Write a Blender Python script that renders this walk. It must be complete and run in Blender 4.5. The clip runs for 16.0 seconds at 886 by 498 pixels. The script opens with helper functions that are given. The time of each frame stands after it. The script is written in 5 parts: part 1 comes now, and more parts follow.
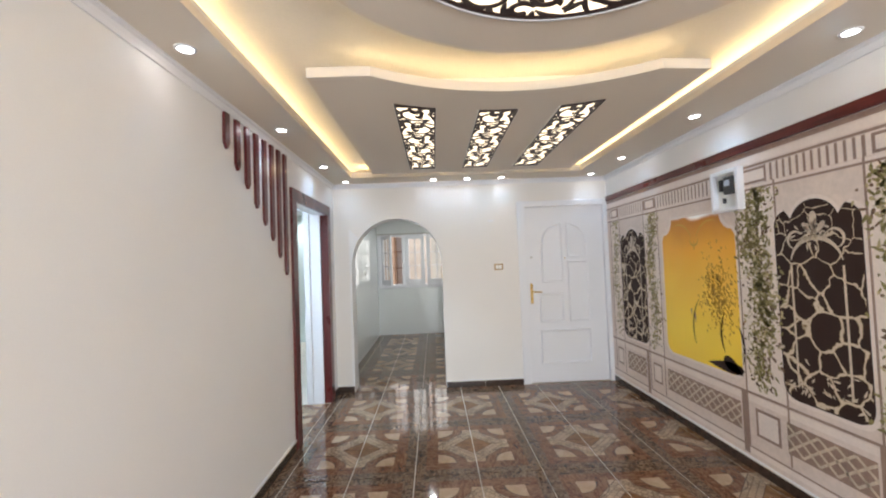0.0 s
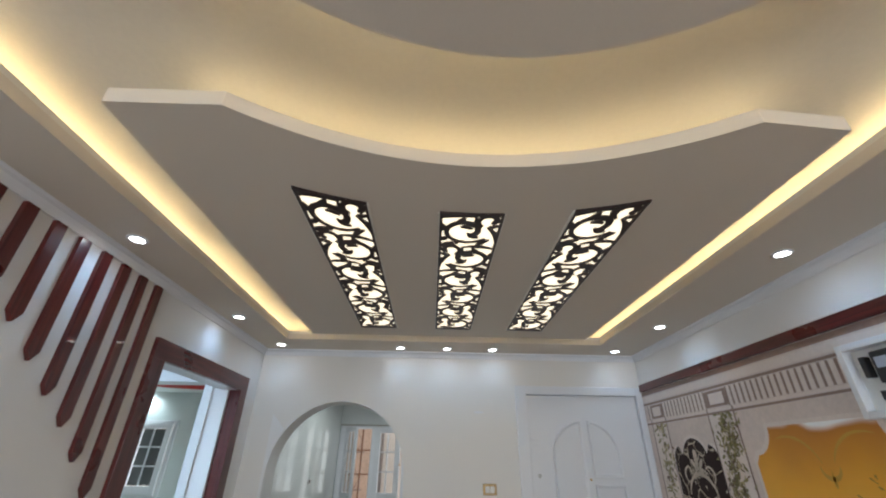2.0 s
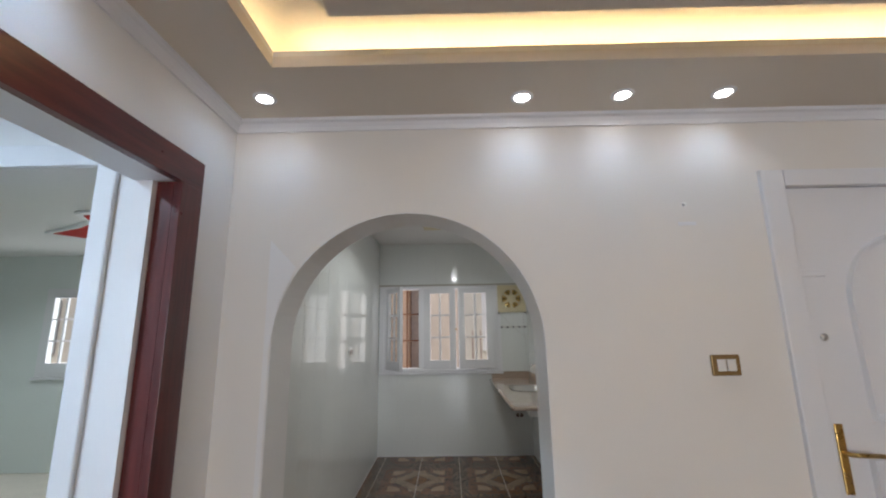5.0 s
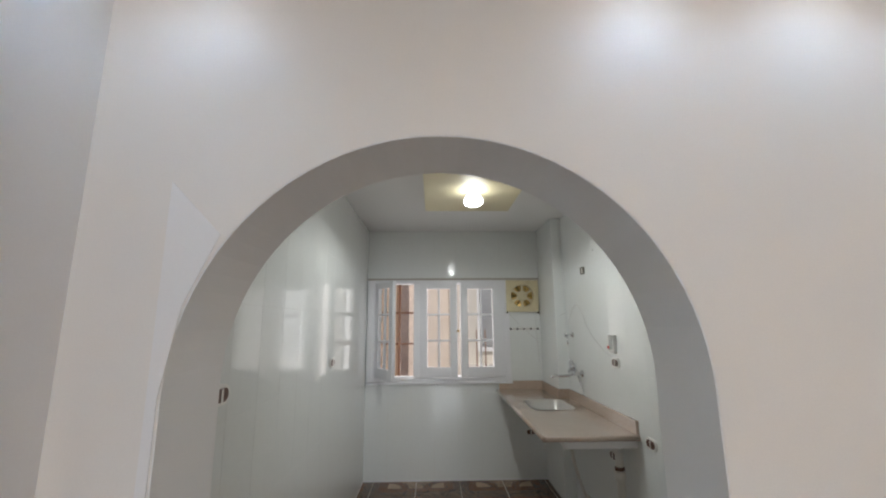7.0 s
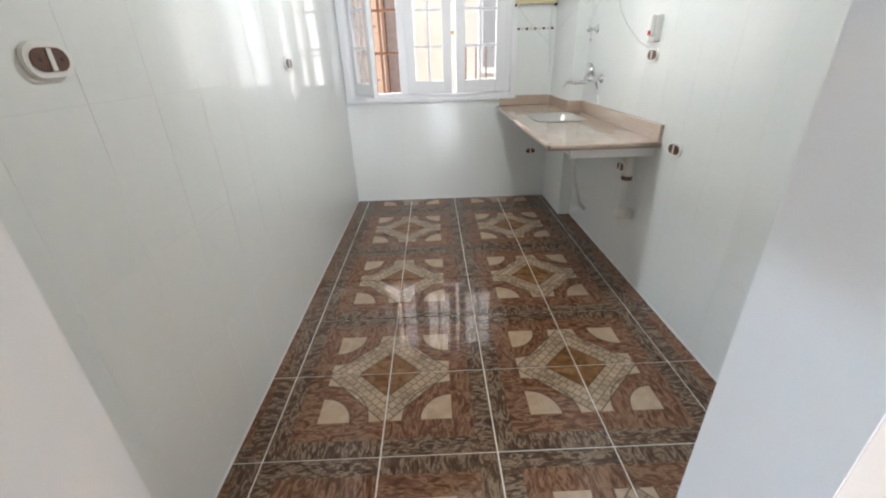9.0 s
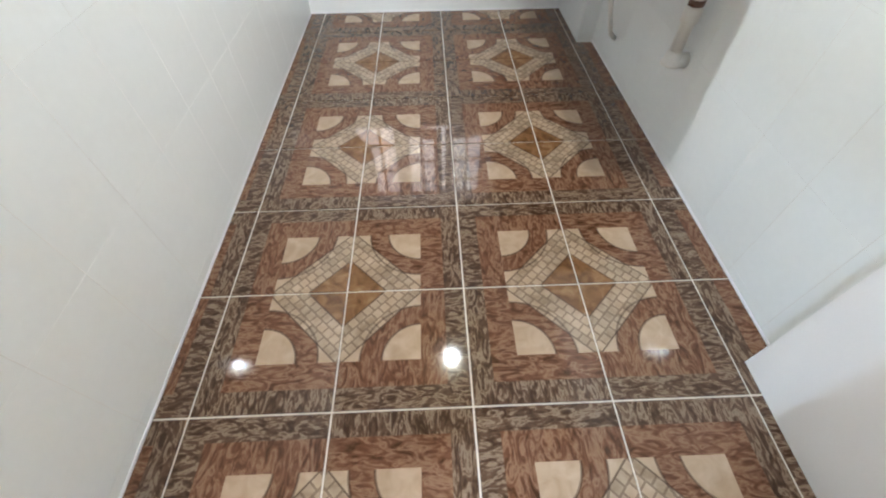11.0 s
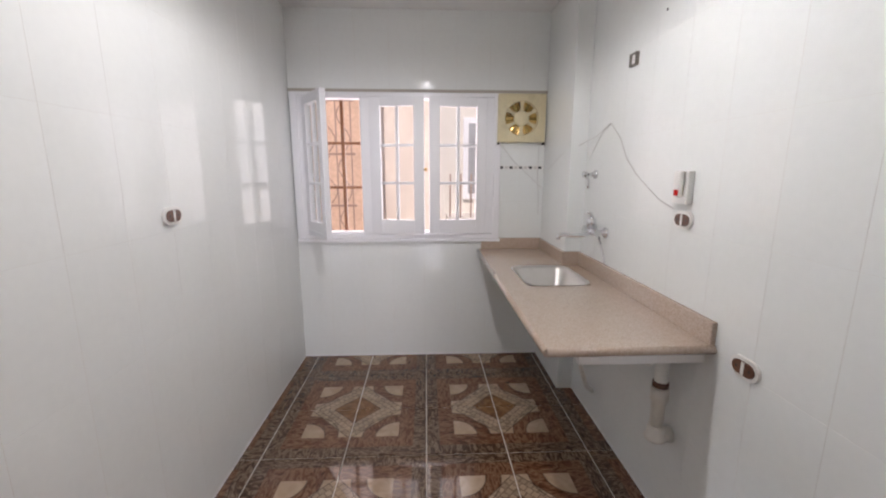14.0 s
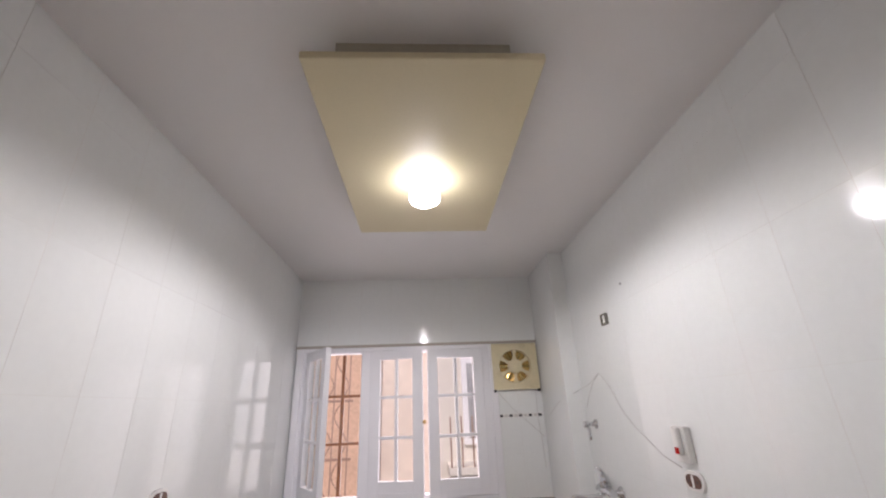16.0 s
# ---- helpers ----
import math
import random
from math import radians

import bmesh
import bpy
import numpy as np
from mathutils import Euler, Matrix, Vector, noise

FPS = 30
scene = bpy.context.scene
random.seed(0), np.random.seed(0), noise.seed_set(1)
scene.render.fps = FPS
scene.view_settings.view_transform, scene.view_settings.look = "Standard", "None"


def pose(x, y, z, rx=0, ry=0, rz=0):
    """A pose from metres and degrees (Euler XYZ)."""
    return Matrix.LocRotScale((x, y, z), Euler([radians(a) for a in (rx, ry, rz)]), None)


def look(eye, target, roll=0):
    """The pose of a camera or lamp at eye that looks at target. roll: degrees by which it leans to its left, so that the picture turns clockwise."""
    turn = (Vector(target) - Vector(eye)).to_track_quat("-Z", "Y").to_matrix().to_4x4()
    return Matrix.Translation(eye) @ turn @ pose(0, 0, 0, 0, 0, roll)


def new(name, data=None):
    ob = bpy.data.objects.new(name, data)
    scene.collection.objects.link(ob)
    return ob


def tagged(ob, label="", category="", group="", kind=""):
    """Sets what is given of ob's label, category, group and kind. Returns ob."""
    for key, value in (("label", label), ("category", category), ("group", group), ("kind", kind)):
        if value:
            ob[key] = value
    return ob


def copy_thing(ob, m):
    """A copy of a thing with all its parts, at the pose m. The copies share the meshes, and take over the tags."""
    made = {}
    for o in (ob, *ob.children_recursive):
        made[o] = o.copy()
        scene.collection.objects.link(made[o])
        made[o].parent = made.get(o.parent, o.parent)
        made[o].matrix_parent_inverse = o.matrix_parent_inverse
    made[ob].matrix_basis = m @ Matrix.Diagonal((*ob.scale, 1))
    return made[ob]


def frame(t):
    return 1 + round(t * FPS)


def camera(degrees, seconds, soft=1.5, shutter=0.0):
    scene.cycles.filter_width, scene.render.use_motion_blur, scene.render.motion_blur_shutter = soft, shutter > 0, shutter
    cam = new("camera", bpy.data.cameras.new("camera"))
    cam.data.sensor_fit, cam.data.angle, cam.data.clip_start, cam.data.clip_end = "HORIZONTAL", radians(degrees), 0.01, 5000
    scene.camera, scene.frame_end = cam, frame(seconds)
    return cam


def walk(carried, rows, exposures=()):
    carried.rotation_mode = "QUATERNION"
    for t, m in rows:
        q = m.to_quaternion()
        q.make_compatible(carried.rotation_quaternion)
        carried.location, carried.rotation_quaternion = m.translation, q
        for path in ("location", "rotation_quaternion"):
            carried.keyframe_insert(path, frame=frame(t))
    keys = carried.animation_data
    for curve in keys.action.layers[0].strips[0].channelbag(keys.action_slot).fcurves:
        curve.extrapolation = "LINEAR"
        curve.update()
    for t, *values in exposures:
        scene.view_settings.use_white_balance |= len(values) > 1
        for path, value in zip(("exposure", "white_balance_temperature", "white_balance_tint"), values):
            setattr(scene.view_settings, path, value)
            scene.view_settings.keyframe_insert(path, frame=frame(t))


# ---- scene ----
cam = camera(95.4, 16.0, soft=2.1)
PATH = [
    (0, (1.085, 1.064, 1.441), (1.132, 3.063, 1.508), -2.2),
    (0.5, (1.282, 1.307, 1.504), (1.217, 3.283, 1.804), -0.6),
    (1, (1.341, 1.563, 1.519), (1.351, 3.467, 2.133), 1.2),
    (1.5, (1.332, 1.895, 1.558), (1.448, 3.703, 2.406), 0.2),
    (2, (1.379, 2.229, 1.542), (1.416, 3.996, 2.478), 0.9),
    (2.5, (1.398, 2.573, 1.546), (1.393, 4.391, 2.379), 1.3),
    (3, (1.303, 2.899, 1.552), (1.362, 4.701, 2.418), 0.4),
    (3.5, (1.23, 3.238, 1.525), (1.258, 5.087, 2.287), 0.5),
    (4, (1.147, 3.591, 1.539), (1.085, 5.486, 2.177), 0.7),
    (4.5, (0.958, 3.918, 1.52), (0.993, 5.842, 2.064), -0.9),
    (5, (0.815, 4.186, 1.517), (0.791, 6.148, 1.901), -0.9),
    (7.5, (0.635, 5.084, 1.592), (0.695, 7.053, 1.939), -0.4),
    (8, (0.66, 5.193, 1.459), (0.662, 7.193, 1.453), -2.0),
    (8.5, (0.668, 5.311, 1.422), (0.681, 7.253, 0.943), -2.8),
    (9, (0.705, 5.453, 1.34), (0.733, 7.253, 0.469), -1.8),
    (9.5, (0.706, 5.681, 1.303), (0.762, 7.252, 0.067), -0.4),
    (9.7, (0.7, 5.748, 1.289), (0.808, 7.213, -0.069), 0.9),
    (11.8, (0.848, 6.175, 1.282), (0.854, 7.405, -0.295), -1.6),
    (12, (0.839, 6.183, 1.296), (0.871, 7.537, -0.176), -1.7),
    (12.5, (0.798, 6.232, 1.376), (0.916, 7.853, 0.212), 0.6),
    (13, (0.826, 6.273, 1.422), (0.954, 8.05, 0.513), 0.6),
    (13.5, (0.884, 6.311, 1.455), (0.99, 8.206, 0.825), 0.7),
    (14, (0.905, 6.31, 1.488), (0.989, 8.272, 1.109), 0.1),
    (14.5, (0.915, 6.292, 1.517), (0.98, 8.283, 1.339), 0.2),
    (15, (0.918, 6.233, 1.546), (0.973, 8.229, 1.656), -0.6),
    (15.5, (0.934, 6.202, 1.564), (0.979, 8.168, 1.928), -0.8),
    (16, (0.902, 6.159, 1.596), (1.01, 8.019, 2.325), -2.2),
]
EXPOSURES = [(0.0, 0.66, 6800, 14), (0.5, 0.52, 7000, 14), (1.0, 0.22, 7150, 16), (2.0, -0.05, 6400, 10), (3.0, -0.2, 6750, 15), (4.0, -0.03, 6800, 17), (5.0, 0.03, 6850, 17), (7.5, 0.52, 6900, 16),
             (8.0, 0.9, 6650, 11), (8.5, 1.05, 6600, 13), (9.0, 1.3, 6750, 17), (9.5, 1.65, 6850, 19), (12.0, 1.96, 6450, 15), (12.5, 1.78, 6750, 21), (13.0, 1.48, 6850, 25), (13.5, 1.1, 6950, 26), (14.5, 0.9, 6950, 29), (15.0, 0.81, 7000, 30), (16.0, 0.72, 7000, 31)]
walk(cam, [(t, look(eye, target, roll)) for t, eye, target, roll in PATH], EXPOSURES)

# ---------------------------------------------------------------- world and light
world = bpy.data.worlds.new("world")
scene.world = world
world.use_nodes = True
_wn = world.node_tree
_sky = _wn.nodes.new("ShaderNodeTexSky")
_sky.sky_type = "NISHITA"
_sky.sun_disc = False
_sky.sun_elevation = radians(48)
_sky.sun_rotation = radians(200)
_wn.links.new(_sky.outputs[0], _wn.nodes["Background"].inputs[0])
_wn.nodes["Background"].inputs[1].default_value = 0.075

SPOT_W, BULB_W, BULB_E, WINDOW_W, REAR_FILL_W, GRILLE_E, LED_E = 3.6, 21.0, 13.0, 4.5, 106.0, 1.36, 17.5


def lamp(name, kind, where, energy, colour, target=None, **more):
    data = bpy.data.lights.new(name, kind)
    data.energy, data.color = energy, colour
    if "size" in more:
        data.shape, data.size, data.size_y = "RECTANGLE", more["size"], more["size_y"]
    if "radius" in more:
        data.shadow_soft_size = more["radius"]
    if "angle" in more and kind == "SPOT":
        data.spot_size, data.spot_blend = radians(more["angle"]), more.get("blend", 0.6)
    ob = new(name, data)
    ob.matrix_world = look(where, target if target else (where[0], where[1] + 0.001, where[2] - 1))
    return ob


_sun = bpy.data.lights.new("sun", "SUN")
_sun.energy, _sun.angle, _sun.color = 2.1, radians(0.5), (1.0, 0.95, 0.87)
new("sun", _sun).matrix_world = look((0, 0, 0), (-math.sin(radians(200)) * 0.67, -math.cos(radians(200)) * 0.67, -0.74))

# ---------------------------------------------------------------- materials


def mat(name, colour, rough=0.5, metal=0.0, vary=0.06, scale=6.0, fine=80.0, bump=0.02, emit=0.0, coat=0.0, spec=0.5, bump_scale=None):
    """A surface with variation at two scales and fine relief."""
    m = bpy.data.materials.new(name)
    m.use_nodes = True
    nt = m.node_tree
    b = nt.nodes["Principled BSDF"]
    b.inputs["Metallic"].default_value = metal
    b.inputs["Coat Weight"].default_value = coat
    b.inputs["Specular IOR Level"].default_value = spec
    co = nt.nodes.new("ShaderNodeTexCoord")
    n1 = nt.nodes.new("ShaderNodeTexNoise")
    n1.inputs["Scale"].default_value, n1.inputs["Detail"].default_value = scale, 4
    n2 = nt.nodes.new("ShaderNodeTexNoise")
    n2.inputs["Scale"].default_value, n2.inputs["Detail"].default_value = fine, 3
    nt.links.new(co.outputs["Object"], n1.inputs["Vector"])
    nt.links.new(co.outputs["Object"], n2.inputs["Vector"])
    mix = nt.nodes.new("ShaderNodeMath")
    mix.operation = "ADD"
    nt.links.new(n1.outputs["Fac"], mix.inputs[0])
    nt.links.new(n2.outputs["Fac"], mix.inputs[1])
    ramp = nt.nodes.new("ShaderNodeMapRange")
    ramp.inputs["From Min"].default_value, ramp.inputs["From Max"].default_value = 0.6, 1.4
    ramp.inputs["To Min"].default_value, ramp.inputs["To Max"].default_value = 1 - vary, 1 + vary
    nt.links.new(mix.outputs[0], ramp.inputs["Value"])
    mul = nt.nodes.new("ShaderNodeVectorMath")
    mul.operation = "SCALE"
    mul.inputs[0].default_value = colour
    nt.links.new(ramp.outputs[0], mul.inputs["Scale"])
    nt.links.new(mul.outputs[0], b.inputs["Base Color"])
    rr = nt.nodes.new("ShaderNodeMapRange")
    rr.inputs["From Min"].default_value, rr.inputs["From Max"].default_value = 0.3, 0.7
    rr.inputs["To Min"].default_value, rr.inputs["To Max"].default_value = max(0.01, rough * 0.85), min(1, rough * 1.15)
    nt.links.new(n1.outputs["Fac"], rr.inputs["Value"])
    nt.links.new(rr.outputs[0], b.inputs["Roughness"])
    if bump:
        bp = nt.nodes.new("ShaderNodeBump")
        bp.inputs["Strength"].default_value, bp.inputs["Distance"].default_value = bump, 0.01
        if bump_scale:
            n3 = nt.nodes.new("ShaderNodeTexNoise")
            n3.inputs["Scale"].default_value = bump_scale
            nt.links.new(co.outputs["Object"], n3.inputs["Vector"])
            nt.links.new(n3.outputs["Fac"], bp.inputs["Height"])
        else:
            nt.links.new(n2.outputs["Fac"], bp.inputs["Height"])
        nt.links.new(bp.outputs[0], b.inputs["Normal"])
    if emit:
        b.inputs["Emission Color"].default_value = (*colour, 1)
        b.inputs["Emission Strength"].default_value = emit
    return m


def wood_mat(name, dark, light, rough=0.3, axis=2):
    m = mat(name, dark, rough, vary=0.1, scale=4, bump=0.03, coat=0.2)
    nt = m.node_tree
    co = nt.nodes.new("ShaderNodeTexCoord")
    mp = nt.nodes.new("ShaderNodeMapping")
    mp.inputs["Scale"].default_value = [3.0 if i == axis else 45.0 for i in range(3)]
    nz = nt.nodes.new("ShaderNodeTexNoise")
    nz.inputs["Scale"].default_value, nz.inputs["Detail"].default_value, nz.inputs["Distortion"].default_value = 1.0, 5, 0.6
    cr = nt.nodes.new("ShaderNodeValToRGB")
    cr.color_ramp.elements[0].position, cr.color_ramp.elements[0].color = 0.35, (*dark, 1)
    cr.color_ramp.elements[1].position, cr.color_ramp.elements[1].color = 0.7, (*light, 1)
    nt.links.new(co.outputs["Object"], mp.inputs[0])
    nt.links.new(mp.outputs[0], nz.inputs["Vector"])
    nt.links.new(nz.outputs["Fac"], cr.inputs[0])
    nt.links.new(cr.outputs[0], nt.nodes["Principled BSDF"].inputs["Base Color"])
    return m


def floor_tile_mat():
    """Printed glazed tile: one quarter of a mosaic motif with a marbled border; the tile's own corner at 0, 0 is the motif's middle."""
    m = bpy.data.materials.new("glazed_floor_tile")
    m.use_nodes = True
    nt = m.node_tree
    N, L = nt.nodes, nt.links
    b = N["Principled BSDF"]

    def val(op, a, c=None, clamp=False):
        n = N.new("ShaderNodeMath")
        n.operation, n.use_clamp = op, clamp
        for i, v in enumerate((a, c)):
            if v is None:
                continue
            if isinstance(v, (int, float)):
                n.inputs[i].default_value = v
            else:
                L.new(v, n.inputs[i])
        return n.outputs[0]

    def mixc(f, a, c):
        n = N.new("ShaderNodeMix")
        n.data_type = "RGBA"
        L.new(f, n.inputs[0])
        for i, v in ((6, a), (7, c)):
            if isinstance(v, tuple):
                n.inputs[i].default_value = (*v, 1)
            else:
                L.new(v, n.inputs[i])
        return n.outputs[2]

    co = N.new("ShaderNodeTexCoord")
    sep = N.new("ShaderNodeSeparateXYZ")
    L.new(co.outputs["Object"], sep.inputs[0])
    u, v = val("DIVIDE", sep.outputs[0], TILE), val("DIVIDE", sep.outputs[1], TILE)
    info = N.new("ShaderNodeObjectInfo")
    off = N.new("ShaderNodeVectorMath")
    off.operation = "SCALE"
    L.new(info.outputs["Random"], off.inputs["Scale"])
    off.inputs[0].default_value = (7, 13, 5)
    add = N.new("ShaderNodeVectorMath")
    add.operation = "ADD"
    L.new(co.outputs["Object"], add.inputs[0])
    L.new(off.outputs[0], add.inputs[1])

    def noise_of(scale, detail, dist, stretch=None, turn=0.0):
        n = N.new("ShaderNodeTexNoise")
        n.inputs["Scale"].default_value, n.inputs["Detail"].default_value, n.inputs["Distortion"].default_value = scale, detail, dist
        if stretch:
            mp = N.new("ShaderNodeMapping")
            mp.inputs["Scale"].default_value = stretch
            mp.inputs["Rotation"].default_value = (0, 0, turn)
            L.new(add.outputs[0], mp.inputs[0])
            L.new(mp.outputs[0], n.inputs["Vector"])
        else:
            L.new(add.outputs[0], n.inputs["Vector"])
        return n.outputs["Fac"]

    def ramp(f, *stops):
        n = N.new("ShaderNodeValToRGB")
        while len(n.color_ramp.elements) < len(stops):
            n.color_ramp.elements.new(0.5)
        for e, (p, c) in zip(n.color_ramp.elements, stops):
            e.position, e.color = p, (*c, 1)
        L.new(f, n.inputs[0])
        return n.outputs[0]

    streak = noise_of(12, 5, 2.1, (1, 2.6, 1), 0.8)
    feather = noise_of(15, 5, 1.8, (2.8, 1, 1), 0.5)
    cloud = noise_of(18, 6, 0.8)
    marble = ramp(feather, (0.36, (0.05, 0.023, 0.013)), (0.5, (0.11, 0.06, 0.035)), (0.58, (0.27, 0.19, 0.13)), (0.66, (0.115, 0.064, 0.038)))
    brown = ramp(streak, (0.32, (0.065, 0.025, 0.011)), (0.48, (0.155, 0.064, 0.033)), (0.6, (0.26, 0.145, 0.085)), (0.7, (0.13, 0.05, 0.026)))
    rust = ramp(cloud, (0.3, (0.10, 0.042, 0.016)), (0.55, (0.22, 0.105, 0.042)), (0.75, (0.31, 0.19, 0.095)))
    cream = ramp(cloud, (0.3, (0.38, 0.26, 0.17)), (0.7, (0.5, 0.365, 0.26)))
    grey = ramp(cloud, (0.3, (0.2, 0.135, 0.085)), (0.7, (0.36, 0.27, 0.19)))
    d = val("ADD", u, v)
    du, dv = val("SUBTRACT", 0.63, u), val("SUBTRACT", 0.63, v)
    ring = val("SQRT", val("ADD", val("MULTIPLY", du, du), val("MULTIPLY", dv, dv)))
    inside = val("MULTIPLY", val("LESS_THAN", u, 0.63), val("LESS_THAN", v, 0.63))
    # field, then what lies on it
    field = mixc(val("GREATER_THAN", val("MAXIMUM", u, v), 0.83), brown, marble)
    tri = mixc(val("GREATER_THAN", ring, 0.47), brown, cream)
    tri = mixc(val("LESS_THAN", ring, 0.30), tri, cream)
    # mosaic of small slanting stones with dark joints
    p, q = val("DIVIDE", d, 0.11), val("DIVIDE", val("SUBTRACT", u, v), 0.11)
    q = val("ADD", q, val("MULTIPLY", val("FLOOR", p), 0.5))
    cell = N.new("ShaderNodeCombineXYZ")
    L.new(val("FLOOR", p), cell.inputs[0])
    L.new(val("FLOOR", q), cell.inputs[1])
    wn = N.new("ShaderNodeTexWhiteNoise")
    L.new(cell.outputs[0], wn.inputs["Vector"])
    band = mixc(wn.outputs["Value"], cream, grey)
    edge = val("MINIMUM", val("MINIMUM", val("FRACT", p), val("SUBTRACT", 1.0, val("FRACT", p))), val("MINIMUM", val("FRACT", q), val("SUBTRACT", 1.0, val("FRACT", q))))
    band = mixc(val("MULTIPLY", val("LESS_THAN", edge, 0.09), 0.55), band, (0.09, 0.05, 0.03))
    inner = mixc(val("LESS_THAN", d, 0.66), tri, band)
    inner = mixc(val("LESS_THAN", d, 0.33), inner, rust)
    col = mixc(inside, field, inner)
    # thin dark outlines of the printed pieces
    for dist in (val("SUBTRACT", d, 0.66), val("SUBTRACT", d, 0.33), val("SUBTRACT", ring, 0.47), val("SUBTRACT", ring, 0.30)):
        line = val("MULTIPLY", val("LESS_THAN", val("ABSOLUTE", dist), 0.009), inside)
        col = mixc(val("MULTIPLY", line, 0.55), col, (0.03, 0.014, 0.008))
    L.new(col, b.inputs["Base Color"])
    rgh = N.new("ShaderNodeMapRange")
    rgh.inputs["To Min"].default_value, rgh.inputs["To Max"].default_value = 0.03, 0.08
    L.new(noise_of(5, 3, 0.2), rgh.inputs["Value"])
    L.new(rgh.outputs[0], b.inputs["Roughness"])
    b.inputs["Specular IOR Level"].default_value = 0.5
    bp = N.new("ShaderNodeBump")
    bp.inputs["Strength"].default_value, bp.inputs["Distance"].default_value = 0.02, 0.004
    L.new(noise_of(9, 2, 0), bp.inputs["Height"])
    L.new(bp.outputs[0], b.inputs["Normal"])
    return m


def granite_mat():
    m = mat("granite", (0.3, 0.22, 0.18), 0.2, vary=0.2, scale=9, fine=300, bump=0.01, coat=0.7, spec=0.6)
    nt = m.node_tree
    co = nt.nodes.new("ShaderNodeTexCoord")
    vo = nt.nodes.new("ShaderNodeTexVoronoi")
    vo.inputs["Scale"].default_value = 240
    cr = nt.nodes.new("ShaderNodeValToRGB")
    for e, (p, c) in zip((cr.color_ramp.elements[0], cr.color_ramp.elements.new(0.45), cr.color_ramp.elements[-1]),
                         ((0.05, (0.38, 0.275, 0.21)), (0.45, (0.46, 0.35, 0.275)), (0.9, (0.53, 0.42, 0.34)))):
        e.position, e.color = p, (*c, 1)
    nt.links.new(co.outputs["Object"], vo.inputs["Vector"])
    nt.links.new(vo.outputs["Color"], cr.inputs[0])
    nt.links.new(cr.outputs[0], nt.nodes["Principled BSDF"].inputs["Base Color"])
    return m


def glass_mat():
    m = bpy.data.materials.new("window_glass")
    m.use_nodes = True
    nt = m.node_tree
    nt.nodes.remove(nt.nodes["Principled BSDF"])
    clear, gloss, mix = nt.nodes.new("ShaderNodeBsdfTransparent"), nt.nodes.new("ShaderNodeBsdfGlossy"), nt.nodes.new("ShaderNodeMixShader")
    clear.inputs["Color"].default_value = (0.95, 0.97, 0.97, 1)
    gloss.inputs["Roughness"].default_value = 0.02
    lw, pw, ad = nt.nodes.new("ShaderNodeLayerWeight"), nt.nodes.new("ShaderNodeMath"), nt.nodes.new("ShaderNodeMath")
    lw.inputs["Blend"].default_value = 0.5
    pw.operation, pw.inputs[1].default_value = "POWER", 4.0
    ad.operation, ad.inputs[1].default_value, ad.inputs[2].default_value = "MULTIPLY_ADD", 0.45, 0.025
    nt.links.new(lw.outputs["Facing"], pw.inputs[0])
    nt.links.new(pw.outputs[0], ad.inputs[0])
    nt.links.new(ad.outputs[0], mix.inputs[0])
    nt.links.new(clear.outputs[0], mix.inputs[1])
    nt.links.new(gloss.outputs[0], mix.inputs[2])
    nt.links.new(mix.outputs[0], nt.nodes["Material Output"].inputs[0])
    return m


TILE = 0.437
M_wall = mat("cream_wall_paint", (0.8, 0.765, 0.72), 0.55, vary=0.025, scale=1.6, fine=220, bump=0.05)
M_wall_white = mat("white_wall_paint", (0.82, 0.81, 0.8), 0.5, vary=0.02, scale=2, fine=220, bump=0.04)
M_ceil = mat("ceiling_paint", (0.73, 0.655, 0.56), 0.7, vary=0.02, scale=1.5, fine=150, bump=0.03)
M_plaster = mat("gypsum_plaster", (0.8, 0.76, 0.68), 0.75, vary=0.03, scale=5, fine=60, bump=0.12, bump_scale=28)
M_trim_white = mat("white_gloss_paint", (0.8, 0.8, 0.82), 0.36, vary=0.012, scale=3, fine=120, bump=0.0)
M_kwall = mat("glazed_wall_tile", (0.77, 0.79, 0.775), 0.085, vary=0.02, scale=2.5, fine=40, bump=0.006, spec=0.28)
M_kgrout = mat("wall_tile_grout", (0.7, 0.68, 0.64), 0.8, vary=0.06)
M_grout = mat("floor_grout", (0.72, 0.65, 0.57), 0.8, vary=0.12, scale=3, fine=90, bump=0.06)
M_floor = floor_tile_mat()
M_granite = granite_mat()
M_glass = glass_mat()
M_redwood = wood_mat("red_stained_wood", (0.065, 0.007, 0.007), (0.14, 0.018, 0.015), 0.3, 2)
M_redwood_h = wood_mat("red_stained_wood_rail", (0.065, 0.007, 0.007), (0.14, 0.018, 0.015), 0.3, 1)
M_fret = mat("dark_fretwork", (0.03, 0.013, 0.01), 0.45, vary=0.15, scale=20, bump=0.02)
M_glow = mat("lit_acrylic", (1.0, 0.88, 0.66), 0.4, vary=0.0, bump=0.0, emit=GRILLE_E)
M_led_soft = mat("dim_warm_led_strip", (1.0, 0.83, 0.5), 0.4, vary=0.0, bump=0.0, emit=LED_E * 0.35)
M_led_side = mat("side_warm_led_strip", (1.0, 0.81, 0.48), 0.4, vary=0.0, bump=0.0, emit=LED_E * 0.74)
M_led = mat("warm_led_strip", (1.0, 0.81, 0.48), 0.4, vary=0.0, bump=0.0, emit=LED_E)
M_spot = mat("lit_downlight_lens", (0.95, 0.98, 1.0), 0.3, vary=0.0, bump=0.0, emit=22.0)
M_bulb = mat("lit_bulb_glass", (0.87, 0.98, 1.0), 0.3, vary=0.0, bump=0.0, emit=BULB_E)
